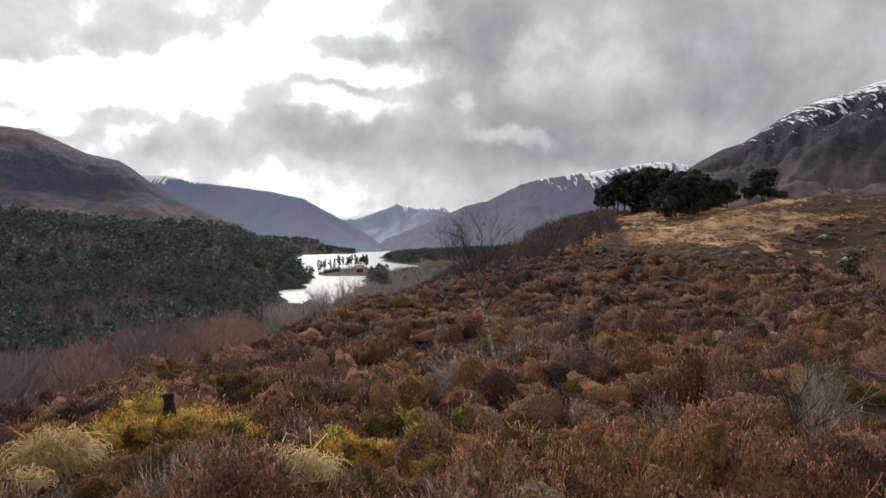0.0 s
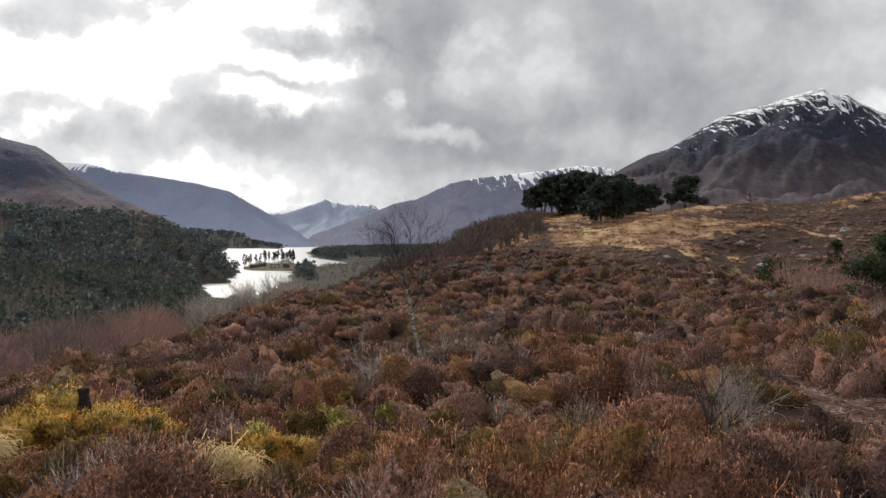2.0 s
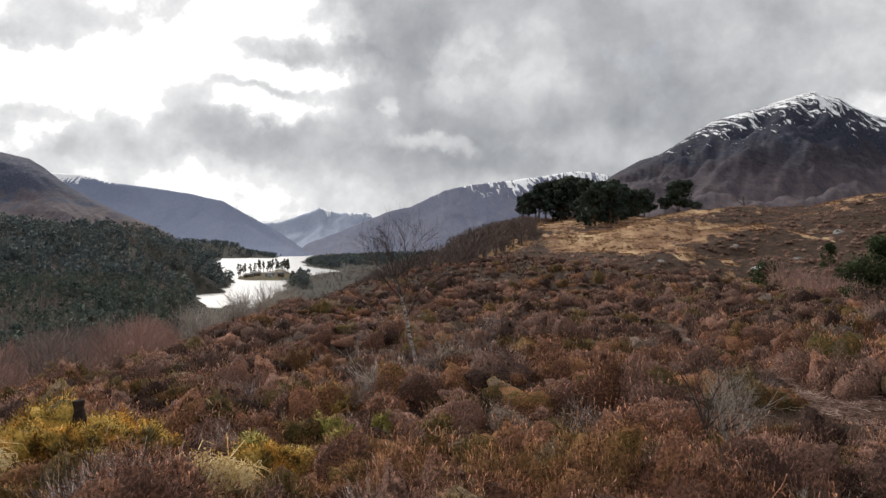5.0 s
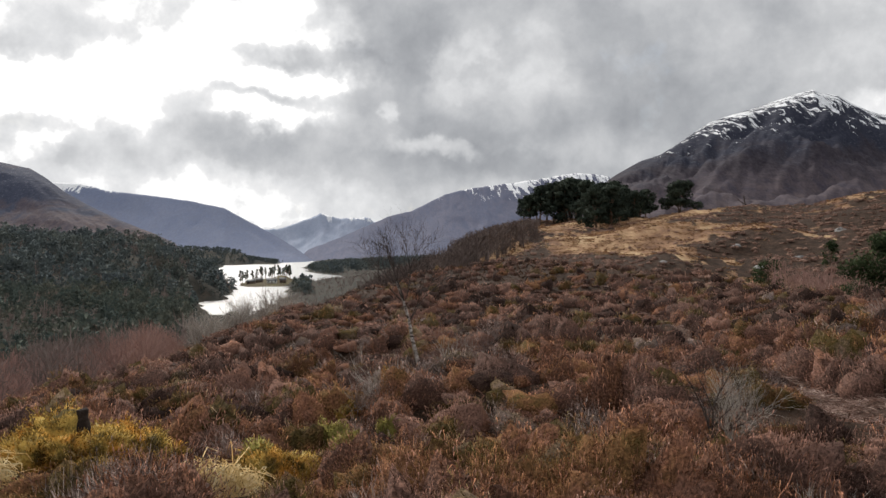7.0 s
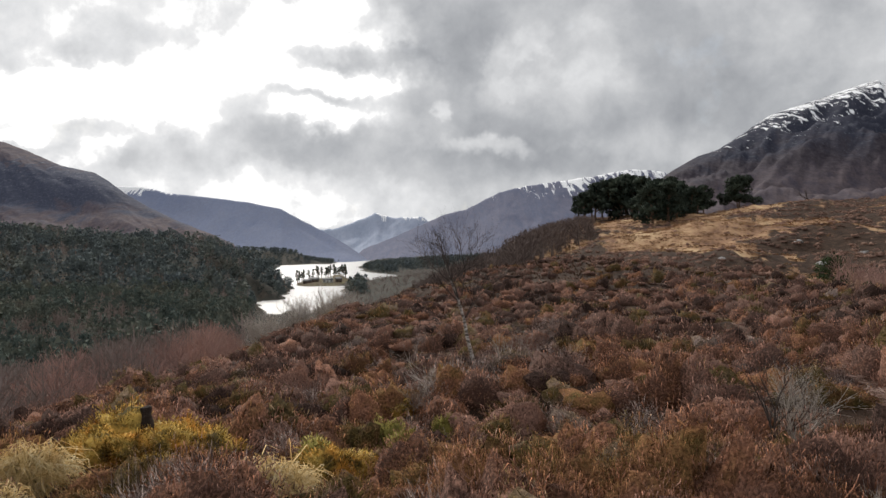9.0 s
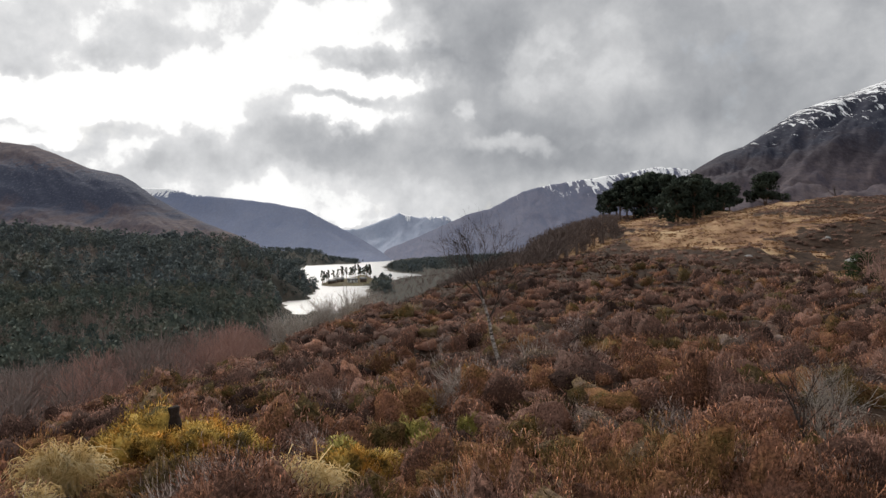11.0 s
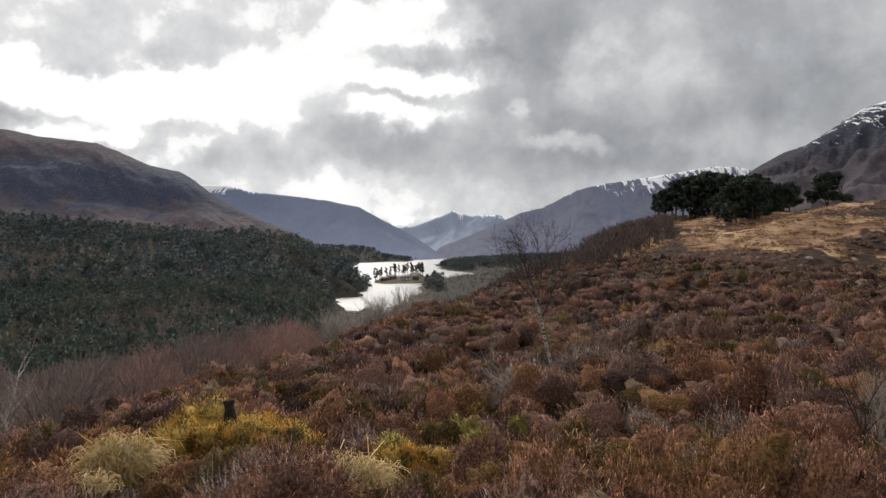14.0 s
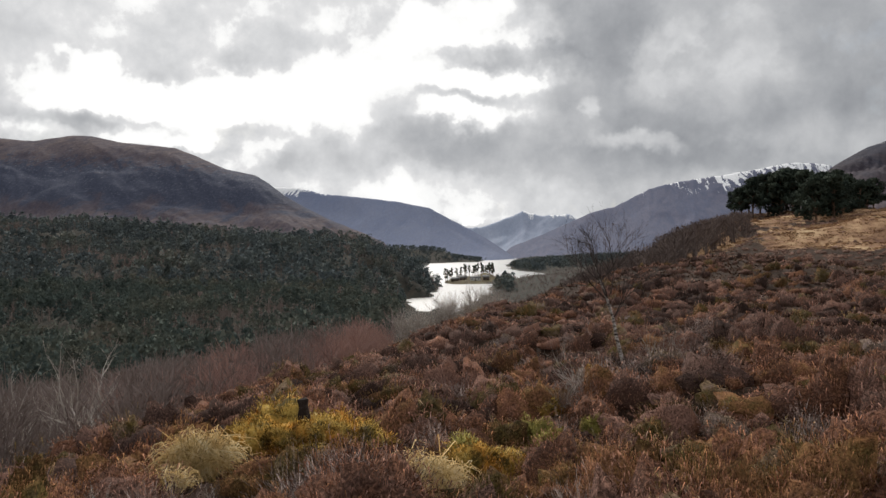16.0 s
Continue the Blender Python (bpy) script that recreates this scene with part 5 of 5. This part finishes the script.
def tussock(az, d, wide, tall, n, seed, label, sides=0.0):
    """A tousled tussock of long dead grass that hangs over, mostly to its two sides when sides is above 0."""
    rng = np.random.default_rng(seed)
    x, y, z = put(az, d, 0.02)
    heap = Heap()
    for _ in range(n):
        a, q = rng.uniform(0, 6.3), rng.uniform(0.05, 1.0)
        if rng.random() < sides:
            a = rng.choice((0.0, 3.14)) + rng.normal(0, 0.55)
        lump = 1 + 0.25 * math.sin(2 * a + seed) + 0.18 * math.sin(5 * a)
        reach, top = wide * q * lump * rng.uniform(0.7, 1.15), tall * rng.uniform(0.6, 1.05) * (1.08 - 0.4 * q)
        c, s = math.cos(a), math.sin(a)
        pts = np.array([(c * reach * k * (0.5 + 0.5 * k), s * reach * k * (0.5 + 0.5 * k), top * math.sin(k * 2.8)) for k in (0.05, 0.3, 0.55, 0.75, 0.95)])
        twist = rng.normal(0, 0.16 * wide / 0.44, (5, 3))
        pts += np.cumsum(twist, 0) * np.array([0.6, 0.6, 0.3]) + rng.normal(0, 0.06 * wide / 0.44, 3) * np.array([1, 1, 0])
        tv, tf = tube(pts, np.array([0.004, 0.0055, 0.006, 0.0048, 0.0015]), 3)
        heap.add(np.concatenate([tv, unit(tv * np.array([1, 1, 0.8]) + np.array([0, 0, 0.3])), np.zeros((len(tv), 1))], 1), tf)
    ob = heap.make("grass_tussock", STRAW)
    ob.location = (x, y, z)
    return tagged(ob, label, "grass tussock", "grass tussocks")


tussock(-24.85, 12.0, 0.44, 0.54, 1300, 3, "tall straw-coloured tussock of drooping dead grass", 0.6)
tussock(-10.8, 9.6, 0.40, 0.40, 640, 4, "low pale tussock of dead grass")
tussock(-9.3, 10.6, 0.28, 0.30, 320, 5, "low pale tussock of dead grass")
tussock(-26.6, 11.0, 0.26, 0.28, 260, 6, "low pale tussock of dead grass")


# ---------------------------------------------------------------- pines
def pine_tree(tall, wide, low, seed, mat, leaves=700, leaf=0.55, two=False, group="", label=""):
    tree = thing("pine_tree", 0, 0, 0, label, "tree", group)
    rng = np.random.default_rng(seed)
    trunk, limbs = Heap(), Heap()
    tops = []
    for lean in ((-0.12, 0.1) if two else (rng.uniform(-0.04, 0.04),)):
        p = np.array([(lean * tall * k + 0.02 * tall * math.sin(5 * k + seed), 0.015 * tall * math.sin(4 * k), tall * 0.9 * k - 0.4) for k in np.linspace(0, 1, 7)])
        trunk.add(*tube(p, np.linspace(0.028, 0.007, 7) * tall, 7))
        tops.append(p)
    centres, radii = [], []
    for _ in range(26):
        p = tops[rng.integers(0, len(tops))]
        k = rng.uniform(low, 1.0)
        root = p[int(k * 5.99)]
        reach = wide * math.sin(min((1.10 - k) / (1.10 - low), 1) * 2.0) * rng.uniform(0.35, 1.0)
        a = rng.uniform(0, 6.3)
        tip = np.array([root[0] + math.cos(a) * reach, root[1] + math.sin(a) * reach, k * tall * 0.95 + rng.uniform(0, 0.05) * tall])
        limbs.add(*tube([root, root * 0.5 + tip * 0.5 + np.array([0, 0, 0.03 * tall]), tip], np.array([0.010, 0.007, 0.003]) * tall, 4))
        centres.append(tip)
        radii.append(wide * rng.uniform(0.28, 0.50))
    centres.append(tops[0][-1] + np.array([0, 0, 0.03 * tall]))
    radii.append(wide * 0.35)
    trunk.make("trunk", BARK_PINE, tree, True)
    limbs.make("limb", BARK_PINE, tree)
    h = Heap()
    h.add(*leaf_cloud(rng, leaves, np.array(centres), np.array(radii), leaf, 0.62, True))
    h.make("crown", mat, tree)
    return tree


def pine_clump():
    rng = np.random.default_rng(77)
    label, group = "dark green Scots pine in the hilltop clump", "pines of the hilltop clump"
    kinds = [pine_tree(10, 3.4, low, 60 + i, PINE, 2600, 0.48, False, group, label) for i, low in enumerate((0.4, 0.3, 0.06, 0.1, 0.35))]
    first = set()
    spots = [(9.45, 236), (9.9, 228), (10.3, 240), (10.6, 226), (11.0, 236), (11.4, 222), (11.8, 234), (12.2, 218), (12.5, 232), (12.9, 216), (13.2, 228), (13.5, 204), (13.9, 220), (14.1, 196), (14.4, 212), (14.8, 184), (14.2, 180), (15.2, 181), (15.0, 206), (15.3, 222), (15.6, 194), (15.9, 210), (16.3, 226), (16.6, 206), (17.0, 218), (17.3, 230), (12.0, 240), (14.5, 234), (13.7, 238), (15.7, 236)]
    for i, (az, d) in enumerate(spots):
        k = i % 2 if az < 11.2 else 2 + i % 2 if d < 215 else i % 5
        x, y, z = put(az, d, 0.2)
        roof = d * math.tan(radians(np.interp(az, [9.2, 10, 11, 12.5, 14, 15.5, 17, 17.7], [3.4, 3.9, 4.5, 4.75, 4.83, 4.6, 4.1, 3.8])))
        roof -= 0.035 * max(0, 222 - d)
        size = float(np.clip((roof - z) / 9.6 * rng.uniform(0.86, 1.0), 0.35, 1.5))
        m = pose(x, y, z, 0, 0, rng.uniform(0, 360)) @ Matrix.Diagonal((size * 1.05, size * 1.05, size, 1))
        if k not in first:
            first.add(k)
            kinds[k].matrix_basis = m
        else:
            c = copy_thing(kinds[k], pose(x, y, z))
            c.matrix_basis = m
    for k in range(5):
        if k not in first:
            kinds[k].location = (*plan(16.8, 224), height(*plan(16.8, 224)))


pine_clump()


def lone_pines():
    for az, d, tall, wide, low, seed, mat, two, label, leaves, leaf in (
            (19.45, 238, 8.6, 4.4, 0.22, 91, PINE, True, "lone dark twin-stemmed pine on the hilltop", 5200, 0.46),
            (31.4, 60, 5.0, 3.2, 0.08, 92, PINE_GREEN, False, "bushy green pine at the moor's edge", 11000, 0.14),
            (28.2, 100, 2.4, 1.1, 0.02, 93, PINE_GREEN, False, "small young pine in the dip", 900, 0.16),
            (24.75, 66, 2.6, 1.4, 0.02, 94, PINE_GREEN, False, "small bushy pine beyond the heather", 1300, 0.13),
            (24.3, 74, 1.4, 0.9, 0.02, 95, PINE_GREEN, False, "small bushy pine beyond the heather", 800, 0.12),
            (26.6, 62, 1.0, 0.5, 0.02, 96, PINE_GREEN, False, "small young pine in the dip", 200, 0.18)):
        t = pine_tree(tall, wide, low, seed, mat, leaves, leaf, two, "", label)
        t.location = put(az, d, 0.1)


lone_pines()


def peninsula():
    rng = np.random.default_rng(83)
    label, group = "tall thin pine on the loch peninsula", "pines on the peninsula"
    kinds = [pine_tree(15, 1.9, low, 100 + i, PINE, 300, 0.85, False, group, label) for i, low in enumerate((0.34, 0.42, 0.26))]
    spots = [(-8.85, 860), (-8.7, 880), (-8.95, 850), (-8.55, 900), (-8.25, 905), (-7.95, 915), (-7.6, 960), (-7.4, 985), (-7.15, 1000), (-6.95, 975), (-6.8, 1000), (-6.6, 985), (-6.45, 990), (-6.3, 960), (-6.2, 1010), (-6.05, 975), (-5.95, 940), (-5.85, 960), (-6.5, 1020), (-6.1, 900), (-5.85, 900), (-7.05, 1020), (-7.7, 1000)]
    for i, (az, d) in enumerate(spots):
        x, y, z = put(az, d, 0.2)
        size = rng.uniform(0.75, 1.05)
        if i < 3:
            kinds[i].location, kinds[i].scale = (x, y, z), (size, size, size)
        else:
            c = copy_thing(kinds[i % 3], pose(x, y, z))
            c.matrix_basis = pose(x, y, z, 0, 0, rng.uniform(0, 360)) @ Matrix.Diagonal((size, size, size, 1))


peninsula()


def box(x0, x1, y0, y1, z0, z1):
    v = np.array([(x, y, z) for z in (z0, z1) for x, y in ((x0, y0), (x1, y0), (x1, y1), (x0, y1))], float)
    f = np.array([(0, 1, 5, 4), (1, 2, 6, 5), (2, 3, 7, 6), (3, 0, 4, 7), (4, 5, 6, 7), (3, 2, 1, 0)])
    return v, f


def house(az, d, long, deep, eaves, ridge, wall, label, turn):
    """A low cottage: walls, pitched roof with overhang, chimneys, door and windows."""
    x, y, z = put(az, d, 0.1)
    ob = thing("house", x, y, z, label, "house", "buildings on the peninsula")
    ob.rotation_euler = (0, 0, radians(turn))
    a, b = long / 2, deep / 2
    v, f = box(-a, a, -b, b, -1.0, eaves)
    mesh("wall", v, f, wall, ob)
    for s in (-1, 1):
        g = np.array([(s * a, -b, eaves), (s * a, b, eaves), (s * a, 0, ridge), (s * (a - 0.3), -b, eaves), (s * (a - 0.3), b, eaves), (s * (a - 0.3), 0, ridge)])
        mesh("gable", g, np.array([(0, 1, 2), (3, 5, 4)]), wall, ob)
        o, t = 0.35, 0.18
        r = np.array([(-a - o, s * (b + o), eaves - 0.15), (a + o, s * (b + o), eaves - 0.15), (a + o, 0, ridge + 0.06), (-a - o, 0, ridge + 0.06)])
        r2 = r + np.array([0, 0, t])
        mesh("roof", np.concatenate([r, r2]), np.array([(0, 1, 2, 3), (4, 5, 6, 7), (0, 1, 5, 4), (1, 2, 6, 5), (2, 3, 7, 6), (3, 0, 4, 7)]), ROOF, ob)
    v, f = box(a - 1.0, a - 0.3, -0.35, 0.35, ridge - 0.5, ridge + 0.9)
    mesh("chimney", v, f, wall, ob)
    n = max(2, int(long / 3))
    for i in range(n):
        cx = -a + (i + 0.5) * long / n
        if i == n // 2:
            v, f = box(cx - 0.45, cx + 0.45, -b - 0.06, -b + 0.05, -0.1, 2.0)
            mesh("door", v, f, WALL_WOOD, ob)
        else:
            v, f = box(cx - 0.55, cx + 0.55, -b - 0.05, -b + 0.05, 0.9, 2.0)
            mesh("window", v, f, GLASS_DARK, ob)
    return ob


house(-7.0, 835, 9.5, 5.5, 2.4, 4.2, WALL_WHITE, "long low white cottage with a slate roof", 8)
house(-8.3, 838, 8, 5, 2.3, 4.0, WALL_WOOD, "brown timber lodge on the loch shore", -6)
house(-6.3, 838, 6, 5, 2.6, 4.6, WALL_WOOD, "dark timber shed beside the cottage", 12)
house(-7.9, 870, 10, 6, 2.6, 4.8, WALL_WOOD, "brown timber lodge under the pines", 4)


# ---------------------------------------------------------------- litter on the path and stones
def litter():
    rng = np.random.default_rng(61)
    n = 26000
    px, py = plan(np.array([a for a, _ in PATH]), np.array([q for _, q in PATH], float))
    k = rng.uniform(0, len(px) - 1.001, n)
    x, y = np.interp(k, np.arange(len(px)), px) + rng.normal(0, 0.6, n), np.interp(k, np.arange(len(px)), py) + rng.normal(0, 0.6, n)
    trod = land(x, y)[2]
    ok = trod > 0.2
    x, y = x[ok], y[ok]
    n = len(x)
    z = height(x, y) + 0.015
    a = rng.uniform(0, 6.3, n)
    way = np.stack([np.cos(a), np.sin(a), rng.uniform(-0.05, 0.3, n)], -1)
    v, f = blades(np.stack([x, y, z], -1), unit(way), rng.uniform(0.10, 0.42, n), rng.uniform(0.004, 0.010, n), np.zeros((n, 3)), rng)
    tagged(mesh("cut_heather", v, f, CUT_STEMS), "cut dry heather stems strewn along the path", "litter", kind="stuff")


litter()


def stone(az, d, size, seed):
    rng = np.random.default_rng(seed)
    bm = bmesh.new()
    bmesh.ops.create_icosphere(bm, subdivisions=2, radius=size)
    for v in bm.verts:
        v.co *= 1 + 0.5 * noise.noise(v.co * (1.1 / size) + Vector((seed, 0, 0)))
        v.co.z *= 0.6
    me = bpy.data.meshes.new("stone")
    bm.to_mesh(me)
    bm.free()
    me.materials.append(ROCK)
    ob = new("stone", me)
    ob.location = put(az, d, size * 0.2)
    ob.rotation_euler = (0, 0, rng.uniform(0, 6))
    tagged(ob, "grey weathered stone lying in the heather", "stone", "stones on the moor")


for i, (az, d, size) in enumerate(((25.7, 23.2, 0.22), (15.4, 60, 0.35), (14.3, 84, 0.5), (21.5, 96, 0.7), (24.2, 105, 0.8), (26.5, 112, 0.9), (22.8, 120, 0.6), (28.8, 130, 1.0), (18.4, 100, 0.5), (29.6, 118, 0.7))):
    stone(az, d, size, i)
